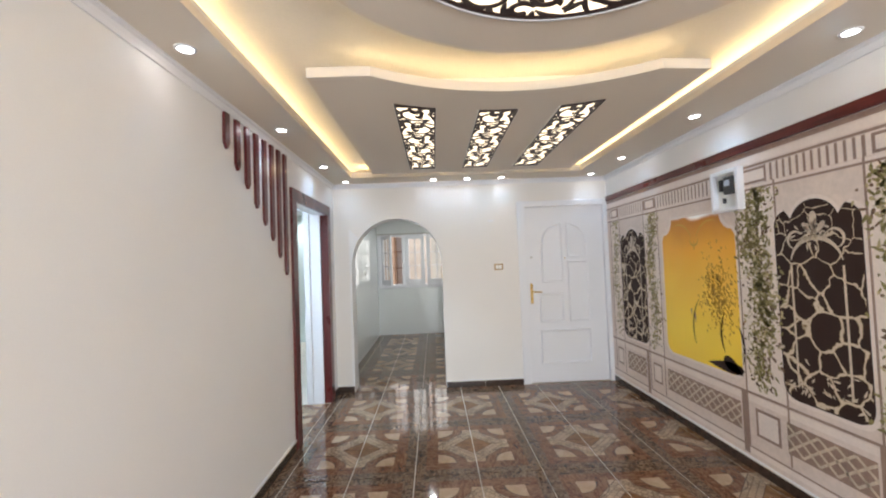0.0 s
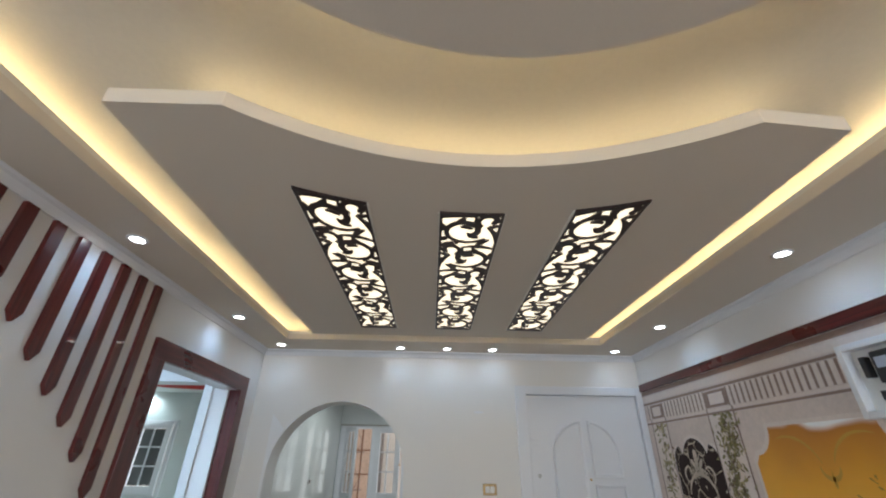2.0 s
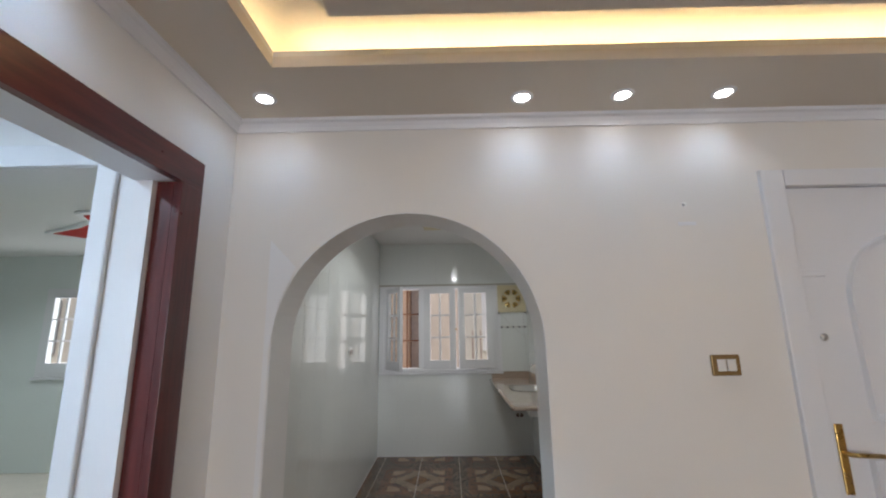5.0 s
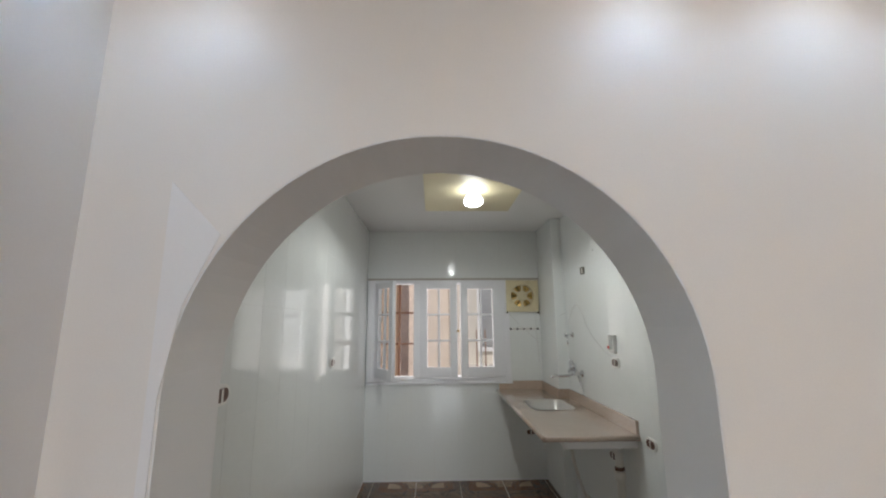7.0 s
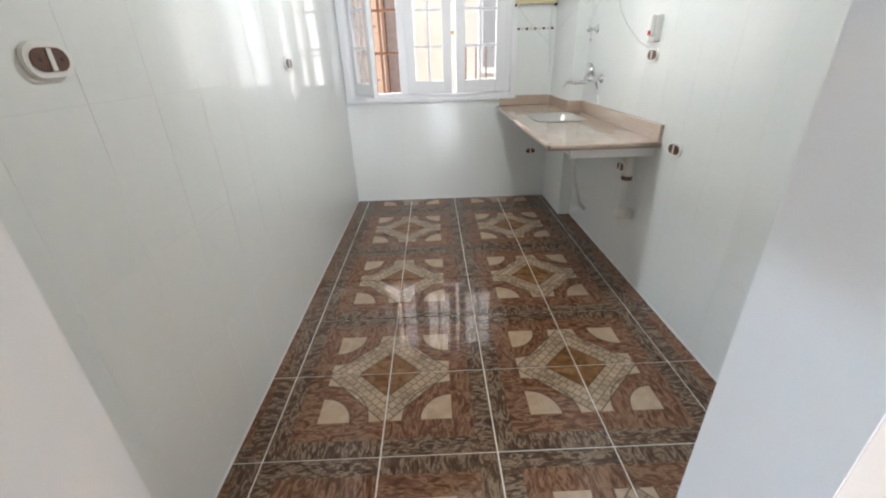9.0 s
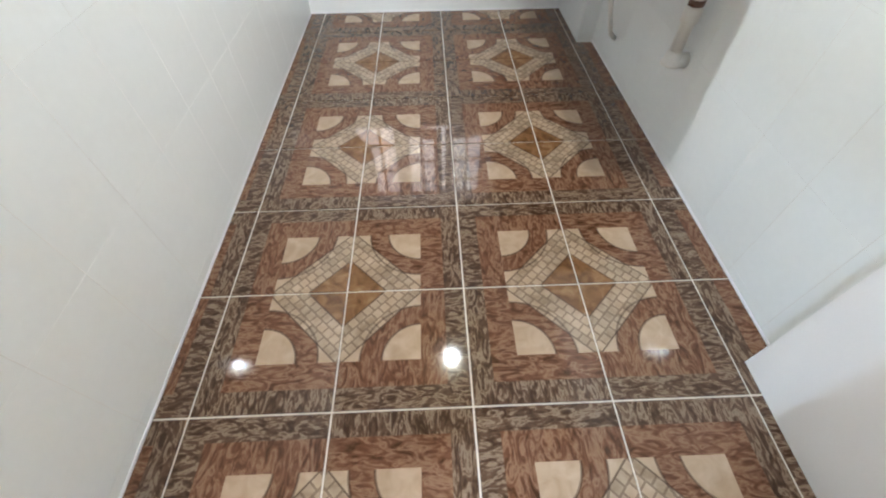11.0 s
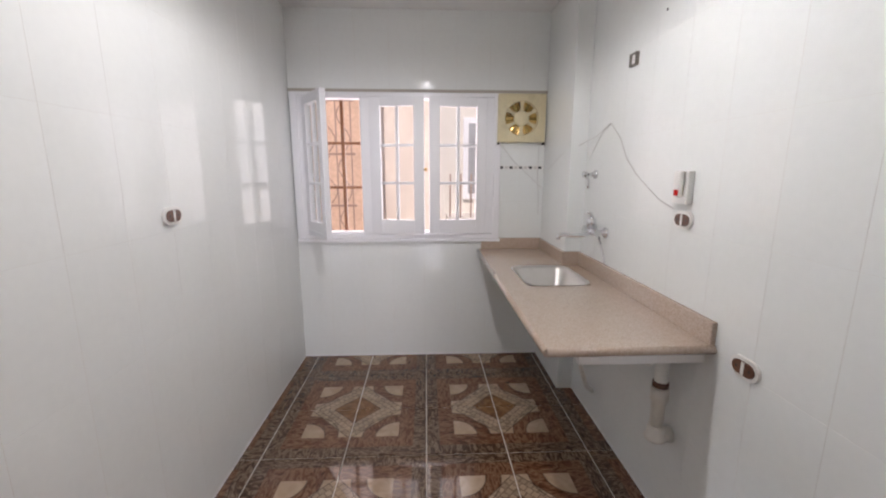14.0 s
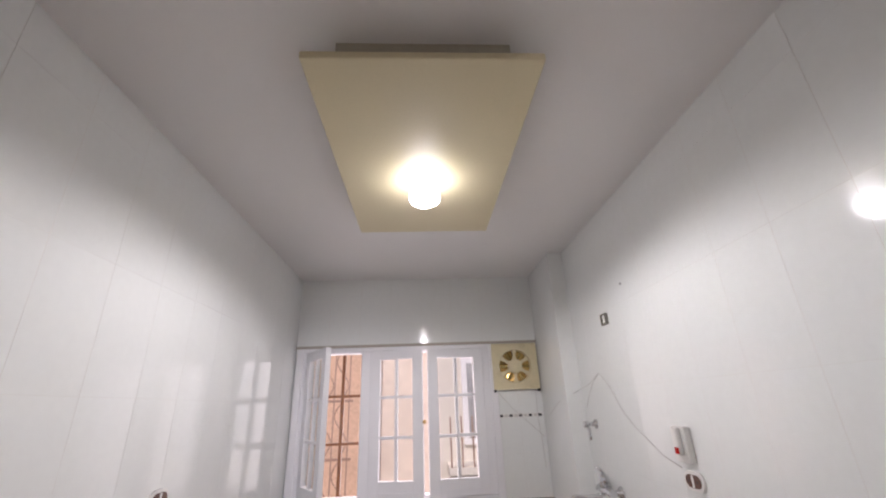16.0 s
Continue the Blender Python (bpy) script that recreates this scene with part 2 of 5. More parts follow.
M_brass = mat("worn_brass", (0.55, 0.36, 0.13), 0.3, 1.0, vary=0.15, scale=30, fine=200)
M_chrome = mat("chrome", (0.75, 0.76, 0.78), 0.12, 1.0, vary=0.05, scale=30)
M_steel = mat("brushed_steel", (0.6, 0.585, 0.56), 0.42, 1.0, vary=0.08, scale=20, fine=200)
M_plastic = mat("white_plastic", (0.78, 0.77, 0.74), 0.35, vary=0.03)
M_cream = mat("aged_cream_plastic", (0.66, 0.58, 0.38), 0.3, vary=0.08, scale=12)
M_socket = mat("brown_socket_plastic", (0.11, 0.045, 0.025), 0.3, vary=0.1)
M_black = mat("black_plastic", (0.02, 0.02, 0.022), 0.35, vary=0.1)
M_pvc = mat("white_pvc", (0.7, 0.68, 0.63), 0.4, vary=0.05)
M_panel = mat("beige_ceiling_panel", (0.68, 0.6, 0.4), 0.5, vary=0.03, scale=3, fine=100, bump=0.03)
M_skirt = mat("skirting_tile", (0.05, 0.03, 0.022), 0.14, vary=0.5, scale=25, fine=90)
M_cable = mat("grey_cable", (0.55, 0.54, 0.52), 0.5)
M_red = mat("red_gypsum_paint", (0.5, 0.015, 0.01), 0.6, vary=0.04, spec=0.1)
M_green = mat("pale_green_wall_paint", (0.74, 0.79, 0.77), 0.5, vary=0.03, scale=2)
M_grey = mat("grey_frosted_glass", (0.12, 0.12, 0.12), 0.15, vary=0.1)

# ---------------------------------------------------------------- mesh helpers


def box_bm(x0, x1, y0, y1, z0, z1, bevel=0.0, bm=None):
    bm = bm or bmesh.new()
    made = bmesh.ops.create_cube(bm, size=1)["verts"]
    for v in made:
        v.co = ((x0 + x1) / 2 + v.co.x * (x1 - x0), (y0 + y1) / 2 + v.co.y * (y1 - y0), (z0 + z1) / 2 + v.co.z * (z1 - z0))
    if bevel:
        edges = list({e for v in made for e in v.link_edges})
        bmesh.ops.bevel(bm, geom=edges, offset=bevel, segments=2, affect="EDGES", profile=0.5)
    return bm


def prism_bm(points, vec, bm=None):
    """A flat outline (3D points) pushed along vec."""
    bm = bm or bmesh.new()
    vs = [bm.verts.new(p) for p in points]
    ws = [bm.verts.new(Vector(p) + Vector(vec)) for p in points]
    n = len(vs)
    faces = [bm.faces.new(vs), bm.faces.new(ws[::-1])]
    for i in range(n):
        bm.faces.new((vs[i], ws[i], ws[(i + 1) % n], vs[(i + 1) % n]))
    bmesh.ops.recalc_face_normals(bm, faces=bm.faces)
    bmesh.ops.triangulate(bm, faces=[f for f in faces if f.is_valid])
    return bm


def tube_bm(points, r, seg=10, bm=None, closed=False):
    """A round tube along points."""
    bm = bm or bmesh.new()
    pts = [Vector(p) for p in points]
    rings = []
    for i, p in enumerate(pts):
        a = pts[max(i - 1, 0)]
        c = pts[min(i + 1, len(pts) - 1)]
        t = (c - a).normalized()
        s = t.cross(Vector((0, 0, 1)))
        if s.length < 0.05:
            s = t.cross(Vector((1, 0, 0)))
        s.normalize()
        w = t.cross(s)
        rad = r[i] if isinstance(r, (list, tuple)) else r
        rings.append([bm.verts.new(p + rad * (math.cos(k * math.tau / seg) * s + math.sin(k * math.tau / seg) * w)) for k in range(seg)])
    for a, c in zip(rings, rings[1:]):
        for k in range(seg):
            bm.faces.new((a[k], a[(k + 1) % seg], c[(k + 1) % seg], c[k]))
    bm.faces.new(rings[0][::-1])
    bm.faces.new(rings[-1])
    bmesh.ops.recalc_face_normals(bm, faces=bm.faces)
    for f in bm.faces:
        f.smooth = len(f.verts) == 4
    return bm


def lathe_bm(profile, where, axis="z", seg=24, bm=None):
    """Profile of (radius, height) turned about an axis through where."""
    bm = bm or bmesh.new()
    rings = []
    for r, h in profile:
        ring = []
        for k in range(seg):
            a = k * math.tau / seg
            p = {"z": (r * math.cos(a), r * math.sin(a), h), "x": (h, r * math.cos(a), r * math.sin(a)), "y": (r * math.cos(a), h, r * math.sin(a))}[axis]
            ring.append(bm.verts.new(Vector(where) + Vector(p)))
        rings.append(ring)
    for a, c in zip(rings, rings[1:]):
        for k in range(seg):
            f = bm.faces.new((a[k], a[(k + 1) % seg], c[(k + 1) % seg], c[k]))
            f.smooth = True
    bm.faces.new(rings[0])
    bm.faces.new(rings[-1])
    bmesh.ops.recalc_face_normals(bm, faces=bm.faces)
    return bm


def mesh_of(name, bm, material):
    me = bpy.data.meshes.new(name)
    bm.to_mesh(me)
    bm.free()
    for m in material if isinstance(material, (list, tuple)) else (material,):
        me.materials.append(m)
    return me


def part(name, bm, material, parent, label=""):
    ob = new(name, mesh_of(name, bm, material))
    ob.parent = parent
    ob.matrix_parent_inverse = Matrix.Translation(-Vector(parent.location))
    if label:
        tagged(ob, label)
    return ob


def thing(name, label, category, where=(0, 0, 0), group="", kind=""):
    ob = new(name)
    ob.empty_display_size = 0.1
    ob.matrix_world = Matrix.Translation(where)
    return tagged(ob, label, category, group, kind)


def solid(name, bm, material, label, category, kind="", group=""):
    return tagged(new(name, mesh_of(name, bm, material)), label, category, group, kind)


def structure(name, bm, material, label, category):
    return solid(name, bm, material, label, category, "structure")


def shift(bm, v):
    bmesh.ops.translate(bm, verts=bm.verts, vec=v)
    return bm
# ---------------------------------------------------------------- the shell
XL, XR, YB, YF = -0.065, 3.14, -1.9, 5.75          # hall: side walls, end wall behind, end wall ahead
KL, KR, KF, KB, KC = -0.087, 1.92, 5.965, 9.43, 2.61  # kitchen: side walls, arch wall's inner face, window wall, ceiling
ZS, ZP, ZU = 2.385, 2.36, 2.52                     # soffit, dropped panel, slab above
ARX, ARR, ARZ = 0.655, 0.525, 1.45                 # arch: middle, radius, springing

# end wall with the arch and the entrance door's opening, one outline
_arc = [(ARX - ARR * math.cos(k * math.pi / 40), ARZ + ARR * math.sin(k * math.pi / 40)) for k in range(41)]
_out = [(-0.185, 0), (ARX - ARR, 0)] + _arc + [(ARX + ARR, 0), (2.155, 0), (2.155, 2.055), (3.09, 2.055), (3.09, 0), (3.26, 0), (3.26, 2.75), (-0.185, 2.75)]
structure("wall_north", prism_bm([(x, YF, z) for x, z in _out], (0, KF - YF, 0)), M_wall, "cream painted wall with a round arch into the kitchen", "wall")
_li = [(ARX - (ARR - 0.003) * math.cos(k * math.pi / 40), ARZ + (ARR - 0.003) * math.sin(k * math.pi / 40)) for k in range(41)]
_lo = [(ARX - ARR, 0)] + _arc + [(ARX + ARR, 0)]
_li = [(ARX - ARR + 0.003, 0)] + _li + [(ARX + ARR - 0.003, 0)]
structure("arch_lining", prism_bm([(x, YF + 0.001, z) for x, z in _lo + _li[::-1]], (0, KF - YF - 0.002, 0)), M_wall_white, "smooth white plaster lining inside the arch", "arch lining")
# left wall of the hall, with the doorway
bm = box_bm(-0.185, XL, YB, 4.425, 0, 2.75)
box_bm(-0.185, XL, 5.44, YF, 0, 2.75, bm=bm)
box_bm(-0.185, XL, 4.425, 5.44, 2.02, 2.75, bm=bm)
structure("wall_west", bm, M_wall_white, "white painted hall wall with a doorway", "wall")
structure("wall_east", box_bm(XR, 3.26, YB, YF, 0, 2.75), M_wall_white, "white painted wall behind the printed mural", "wall")
# unseen opening, added so an area lamp can fill the hall from behind
bm = box_bm(-0.185, 0.5, YB - 0.12, YB, 0, 2.75)
box_bm(2.5, 3.26, YB - 0.12, YB, 0, 2.75, bm=bm)
box_bm(0.5, 2.5, YB - 0.12, YB, 2.1, 2.75, bm=bm)
structure("wall_south", bm, M_wall, "plain cream painted end wall with an added unseen opening for fill light", "wall")
lamp("balcony_daylight", "AREA", (1.5, YB - 0.06, 1.1), REAR_FILL_W, (0.80, 0.91, 1.0), target=(1.5, 5, 1.2), size=1.9, size_y=2.0)

# hall ceiling: slab, soffit ring, dropped panel with a hollowed edge, round disc
structure("ceiling_slab", box_bm(XL, XR, YB, YF, ZU, ZU + 0.1), M_plaster, "rough plastered upper ceiling", "ceiling")
bm = box_bm(XL, 0.235, YB, YF, ZS, ZS + 0.04)
box_bm(2.71, XR, YB, YF, ZS, ZS + 0.04, bm=bm)
box_bm(0.235, 2.71, 5.39, YF, ZS, ZS + 0.04, bm=bm)
box_bm(0.235, 2.71, YB, -1.5, ZS, ZS + 0.04, bm=bm)
structure("ceiling_soffit", bm, M_ceil, "painted gypsum soffit round the hall ceiling", "ceiling")
bm = box_bm(0.20, 0.235, YB, YF, ZS + 0.04, ZS + 0.06)
box_bm(2.71, 2.745, YB, YF, ZS + 0.04, ZS + 0.06, bm=bm)
box_bm(0.235, 2.71, 5.39, 5.425, ZS + 0.04, ZS + 0.06, bm=bm)
structure("ceiling_soffit_lip", bm, M_plaster, "raised gypsum lip that hides the light strip", "ceiling")
DX, DY, DR = 1.53, 1.92, 0.92
_pa0 = math.atan2(3.0 - DY, 0.72)
_pr = math.hypot(3.0 - DY, 0.72)
_arc2 = [(DX + _pr * math.cos(_pa0 + k * (math.pi - 2 * _pa0) / 36), DY + _pr * math.sin(_pa0 + k * (math.pi - 2 * _pa0) / 36)) for k in range(37)]
_plat = [(0.50, 5.145), (2.51, 5.145), (2.51, 3.02)] + _arc2 + [(0.50, 3.0)]
structure("ceiling_panel", prism_bm([(x, y, ZP) for x, y in _plat], (0, 0, 0.05)), M_ceil, "dropped gypsum panel with a hollowed curved edge", "ceiling")
structure("ceiling_panel_core", box_bm(0.66, 2.35, 3.4, 5.0, ZP + 0.05, ZU), M_plaster, "core that carries the dropped panel", "ceiling")
structure("ceiling_disc", prism_bm([(DX + DR * math.cos(k * math.tau / 72), DY + DR * math.sin(k * math.tau / 72), ZP + 0.01) for k in range(72)], (0, 0, 0.03)), M_ceil, "round dropped gypsum disc in the ceiling", "ceiling")
structure("ceiling_disc_core", prism_bm([(DX + 0.8 * math.cos(k * math.tau / 48), DY + 0.8 * math.sin(k * math.tau / 48), ZP + 0.04) for k in range(48)], (0, 0, ZU - ZP - 0.04)), M_plaster, "core that carries the round disc", "ceiling")
# light strips in the coves
bm = box_bm(0.10, 0.115, YB + 0.1, YF - 0.1, ZS + 0.042, ZS + 0.052)
solid("cove_light_strip", bm, M_led_side, "warm light strip lying in the ceiling cove", "light strip", group="cove lights")
solid("cove_light_strip", box_bm(2.825, 2.84, YB + 0.1, YF - 0.1, ZS + 0.042, ZS + 0.052), M_led_side, "warm light strip lying in the ceiling cove", "light strip", group="cove lights")
solid("cove_light_strip", box_bm(0.3, 2.6, 5.455, 5.47, ZS + 0.042, ZS + 0.052), M_led, "warm light strip lying in the ceiling cove", "light strip", group="cove lights")
_in = [(DX + (_pr + 0.09) * math.cos(_pa0 - 0.1 + k * (math.pi - 2 * _pa0 + 0.2) / 30), DY + (_pr + 0.09) * math.sin(_pa0 - 0.1 + k * (math.pi - 2 * _pa0 + 0.2) / 30), ZP + 0.058) for k in range(31)]
solid("cove_light_strip", tube_bm([(2.36, 3.09, ZP + 0.058)] + _in[2:-2] + [(0.66, 3.07, ZP + 0.058)], 0.006, 6), M_led_soft, "warm light strip lying along the curved panel edge", "light strip", group="cove lights")

# hidden glowing ring, added to brighten the slab round the disc
solid("cove_light_strip", tube_bm([(DX + 0.84 * math.cos(k * math.tau / 48), DY + 0.84 * math.sin(k * math.tau / 48), ZP + 0.047) for k in range(49)], 0.005, 6), mat("added_disc_glow", (1.0, 0.83, 0.5), 0.4, vary=0.0, bump=0.0, emit=LED_E * 0.6), "unseen warm strip added on the round disc to brighten the cove", "light strip", group="cove lights")

# cornice under the soffit
def cornice_bm(x0, y0, x1, y1, nx, ny, z=ZS):
    prof = [(0, 0), (0.035, 0), (0.033, -0.012), (0.02, -0.018), (0.012, -0.034), (0.008, -0.05), (0, -0.05)]
    bm = bmesh.new()
    a = [bm.verts.new((x0 + nx * d, y0 + ny * d, z + h)) for d, h in prof]
    c = [bm.verts.new((x1 + nx * d, y1 + ny * d, z + h)) for d, h in prof]
    for i in range(len(prof)):
        j = (i + 1) % len(prof)
        bm.faces.new((a[i], a[j], c[j], c[i]))
    bm.faces.new(a)
    bm.faces.new(c[::-1])
    bmesh.ops.recalc_face_normals(bm, faces=bm.faces)
    return bm


for x0, y0, x1, y1, nx, ny in ((XL, YB, XL, YF, 1, 0), (XR, YB, XR, YF, -1, 0), (XL, YF, XR, YF, 0, -1)):
    structure("trim", cornice_bm(x0, y0, x1, y1, nx, ny), M_trim_white, "slim white cornice moulding under the ceiling", "cornice")

# kitchen shell: backing walls (their tiles come last)
structure("wall_kitchen_west", box_bm(-0.20, KL + 0.0044, KF, KB + 0.2, 0, 2.7), M_kgrout, "kitchen wall faced with white glazed tiles", "wall")
structure("wall_kitchen_east", box_bm(KR - 0.0044, KR + 0.12, KF, KB + 0.2, 0, 2.7), M_kgrout, "kitchen wall faced with white glazed tiles", "wall")
WX0, WX1, WZ0, WZ1 = -0.07, 1.47, 0.975, 2.05       # window in the kitchen's end wall
bm = box_bm(KL + 0.0044, KR - 0.0044, KB - 0.0044, KB + 0.2, 0, WZ0)
box_bm(KL + 0.0044, KR - 0.0044, KB - 0.0044, KB + 0.2, WZ1, 2.7, bm=bm)
box_bm(WX1, KR - 0.0044, KB - 0.0044, KB + 0.2, WZ0, WZ1, bm=bm)
box_bm(KL + 0.0044, WX0, KB - 0.0044, KB + 0.2, WZ0, WZ1, bm=bm)
structure("wall_kitchen_north", bm, M_kgrout, "kitchen window wall faced with white glazed tiles", "wall")
structure("wall_kitchen_pier", box_bm(1.81, KR, 8.86, KB, 0, KC), M_kwall, "white glazed pier in the kitchen corner", "wall")
structure("wall_kitchen_nib", box_bm(1.81, KR, KF, 6.58, 0, KC), M_wall_white, "white painted nib beside the arch", "wall")
structure("ceiling_kitchen", box_bm(KL, KR, KF, KB, KC, KC + 0.1), M_wall_white, "plain white kitchen ceiling", "ceiling")

# side lobby and the bedroom beyond it
structure("wall_lobby_north", prism_bm([(x, 5.40, z) for x, z in ((-1.7, 0), (-1.14, 0), (-1.14, 2.045), (-0.30, 2.045), (-0.30, 0), (-0.185, 0), (-0.185, 2.7), (-1.7, 2.7))], (0, 0.14, 0)), M_wall_white, "white lobby wall with a doorway to the bedroom", "wall")
structure("wall_lobby_west", box_bm(-1.82, -1.7, 3.6, 5.54, 0, 2.7), M_wall_white, "white lobby wall", "wall")
structure("wall_lobby_south", box_bm(-1.7, -0.185, 3.5, 3.62, 0, 2.7), M_wall_white, "white lobby wall", "wall")
structure("ceiling_lobby", box_bm(-1.82, -0.185, 3.5, 5.54, 2.5, 2.6), M_wall_white, "white lobby ceiling", "ceiling")
RB = 9.0
structure("wall_bedroom_west", box_bm(-5.12, -5.0, 5.54, RB + 0.15, 0, 2.75), M_green, "pale green bedroom wall", "wall")
structure("wall_bedroom_south", box_bm(-5.0, -1.7, 5.54, 5.66, 0, 2.75), M_green, "pale green bedroom wall", "wall")
structure("wall_bedroom_east", box_bm(-0.32, -0.2, 5.54, RB + 0.15, 0, 2.75), M_green, "pale green bedroom wall", "wall")
bm = box_bm(-5.0, -4.0, RB, RB + 0.15, 0, 2.75)
box_bm(-2.45, -0.32, RB, RB + 0.15, 0, 2.75, bm=bm)
box_bm(-4.0, -2.45, RB, RB + 0.15, 0, 1.03, bm=bm)
box_bm(-4.0, -2.45, RB, RB + 0.15, 2.05, 2.75, bm=bm)
structure("wall_bedroom_north", bm, M_green, "pale green bedroom window wall", "wall")
structure("ceiling_bedroom", box_bm(-5.12, -0.2, 5.54, RB + 0.15, 2.46, 2.7), M_wall_white, "white bedroom ceiling", "ceiling")

# floors: a bed of grout under the tiles
structure("floor_bed", box_bm(-5.12, 3.26, YB - 0.12, KB + 0.2, -0.12, -0.004), M_grout, "light grout bed under the floor tiles", "floor")
structure("ground", box_bm(-60, 60, KB + 0.2, 90, -3.3, -3.1), mat("street", (0.25, 0.22, 0.2), 0.9), "dusty street below the windows", "ground")

# ---------------------------------------------------------------- lamps that the rooms have, plus a few added ones
_spots = [(0.08, 3.80), (0.08, 4.86), (0.13, 5.57), (1.11, 5.60), (1.495, 5.60), (1.88, 5.60), (2.90, 5.57), (2.93, 4.88), (2.92, 3.78), (0.07, 2.76), (2.95, 2.76),
          (0.07, 1.7), (2.95, 1.7), (0.07, 0.6), (2.95, 0.6), (0.07, -0.5), (2.95, -0.5)]


def downlight(x, y, z):
    d = thing("downlight", "small round recessed downlight, lit cool white", "downlight", (x, y, z), group="hall downlights")
    part("ring", lathe_bm([(0.030, -0.001), (0.030, -0.006), (0.038, -0.007), (0.043, -0.003), (0.043, 0.0)], (x, y, z), seg=20), M_trim_white, d, "white rim")
    part("lens", lathe_bm([(0.001, -0.004), (0.030, -0.004), (0.030, -0.002)], (x, y, z), seg=20), M_spot, d, "glowing lens")
    return d


_d0 = downlight(*_spots[0], ZS)
for x, y in _spots[1:]:
    copy_thing(_d0, Matrix.Translation((x, y, ZS)))
for x, y in _spots:
    inward = 0.85 * (1 if x < 1.5 else -1) if y < 3 else 0.0
    lamp("downlight_lamp", "SPOT", (x, y, ZS - 0.012), SPOT_W * (0.55 if y > 5.5 else 1.0), (0.36, 0.66, 1.0), target=(x + inward, y + 0.001, ZS - 1), radius=0.025, angle=150, blend=1.0)
# the one at x -1.2 is unseen, added to brighten the bedroom
for x, y in ((-2.98, 8.86), (-3.3, 7.6), (-1.2, 8.82)):
    copy_thing(_d0, Matrix.Translation((x, y, 2.46)))
    lamp("downlight_lamp", "SPOT", (x, y, 2.445), SPOT_W * (4 if x < -2 and y > 8 else 14), (0.72, 0.92, 1.0), radius=0.025, angle=155, blend=0.8)
# unseen downlight, added with a strong cool lamp to brighten the lobby
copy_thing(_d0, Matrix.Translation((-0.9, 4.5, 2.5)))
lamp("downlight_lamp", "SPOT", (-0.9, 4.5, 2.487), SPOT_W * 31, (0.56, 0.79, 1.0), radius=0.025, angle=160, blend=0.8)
lamp("bedroom_window_light", "AREA", (-3.22, RB + 0.14, 1.54), 14, (0.85, 0.95, 1.0), target=(-3.22, 5, 1.5), size=1.5, size_y=1.0)
lamp("kitchen_window_light", "AREA", (0.7, KB + 0.17, 1.52), WINDOW_W, (0.93, 0.97, 1.0), target=(0.7, 5, 1.4), size=1.4, size_y=1.0)
BX, BY, BZ = 0.92, 7.66, 2.445
lamp("kitchen_bulb_lamp", "SPOT", (BX, BY, BZ - 0.092), BULB_W, (0.88, 0.99, 1.0), radius=0.03, angle=179, blend=0.35)
_pl = thing("pendant_bulb", "lit white bulb in a short holder under the ceiling panel", "light bulb", (BX, BY, ZP + 0.14))
part("holder", lathe_bm([(0.032, 0.055), (0.032, 0.046), (0.02, 0.044), (0.015, 0.04)], (BX, BY, BZ), seg=20), M_plastic, _pl, "white plastic holder")
part("bulb", lathe_bm([(0.02, 0.046), (0.032, 0.03), (0.055, 0.0), (0.066, -0.025), (0.06, -0.045), (0.036, -0.06), (0.002, -0.066)], (BX, BY, BZ), seg=24), M_bulb, _pl, "glowing bulb")

# dropped beige panel on the kitchen ceiling
_kp = thing("ceiling_light_panel", "flat beige panel hung just under the kitchen ceiling", "ceiling panel", (0.92, 7.6, 2.5))
part("board", box_bm(0.575, 1.265, 7.01, 8.2, 2.5, 2.525, 0.004), M_panel, _kp)
part("spacer", box_bm(0.66, 1.18, 7.06, 8.1, 2.525, KC), mat("panel_spacer", (0.4, 0.36, 0.28), 0.7), _kp, "grey-brown spacer box")
# ---------------------------------------------------------------- entrance door


def ring_bm(outline, w, y, h, bm=None):
    """A raised moulding along a closed outline in the x-z plane, standing h in front of y."""
    bm = bm or bmesh.new()
    n = len(outline)
    cx, cz = sum(p[0] for p in outline) / n, sum(p[1] for p in outline) / n
    loops = []
    for f, dy in ((0, 0), (0.25, h), (0.7, h * 0.8), (1.0, 0)):
        loop = []
        for i, (x, z) in enumerate(outline):
            a, c = Vector(outline[i - 1]), Vector(outline[(i + 1) % n])
            p = Vector((x, z))
            d1, d2 = (p - a).normalized(), (c - p).normalized()
            nrm = Vector((-(d1 + d2).y, (d1 + d2).x))
            nrm.normalize()
            k = max(0.4, nrm.dot(Vector((-d1.y, d1.x))))
            q = p + nrm * (w * f / k)
            loop.append(bm.verts.new((q.x, y - dy, q.y)))
        loops.append(loop)
    for a, c in zip(loops, loops[1:]):
        for i in range(n):
            bm.faces.new((a[i], a[(i + 1) % n], c[(i + 1) % n], c[i]))
    bmesh.ops.recalc_face_normals(bm, faces=bm.faces)
    return bm


def quarter(x0, x1, z0, z1, rise, high_right):
    """A panel outline, counter-clockwise, whose top climbs in a curve to one side."""
    top = []
    for k in range(9):
        a = k * math.pi / 16
        if high_right:
            top.append((x1 - (x1 - x0) * math.sin(a), z1 - rise + rise * math.cos(a)))
        else:
            top.append((x0 + (x1 - x0) * math.cos(a), z1 - rise + rise * math.sin(a)))
    return [(x0, z0), (x1, z0)] + top


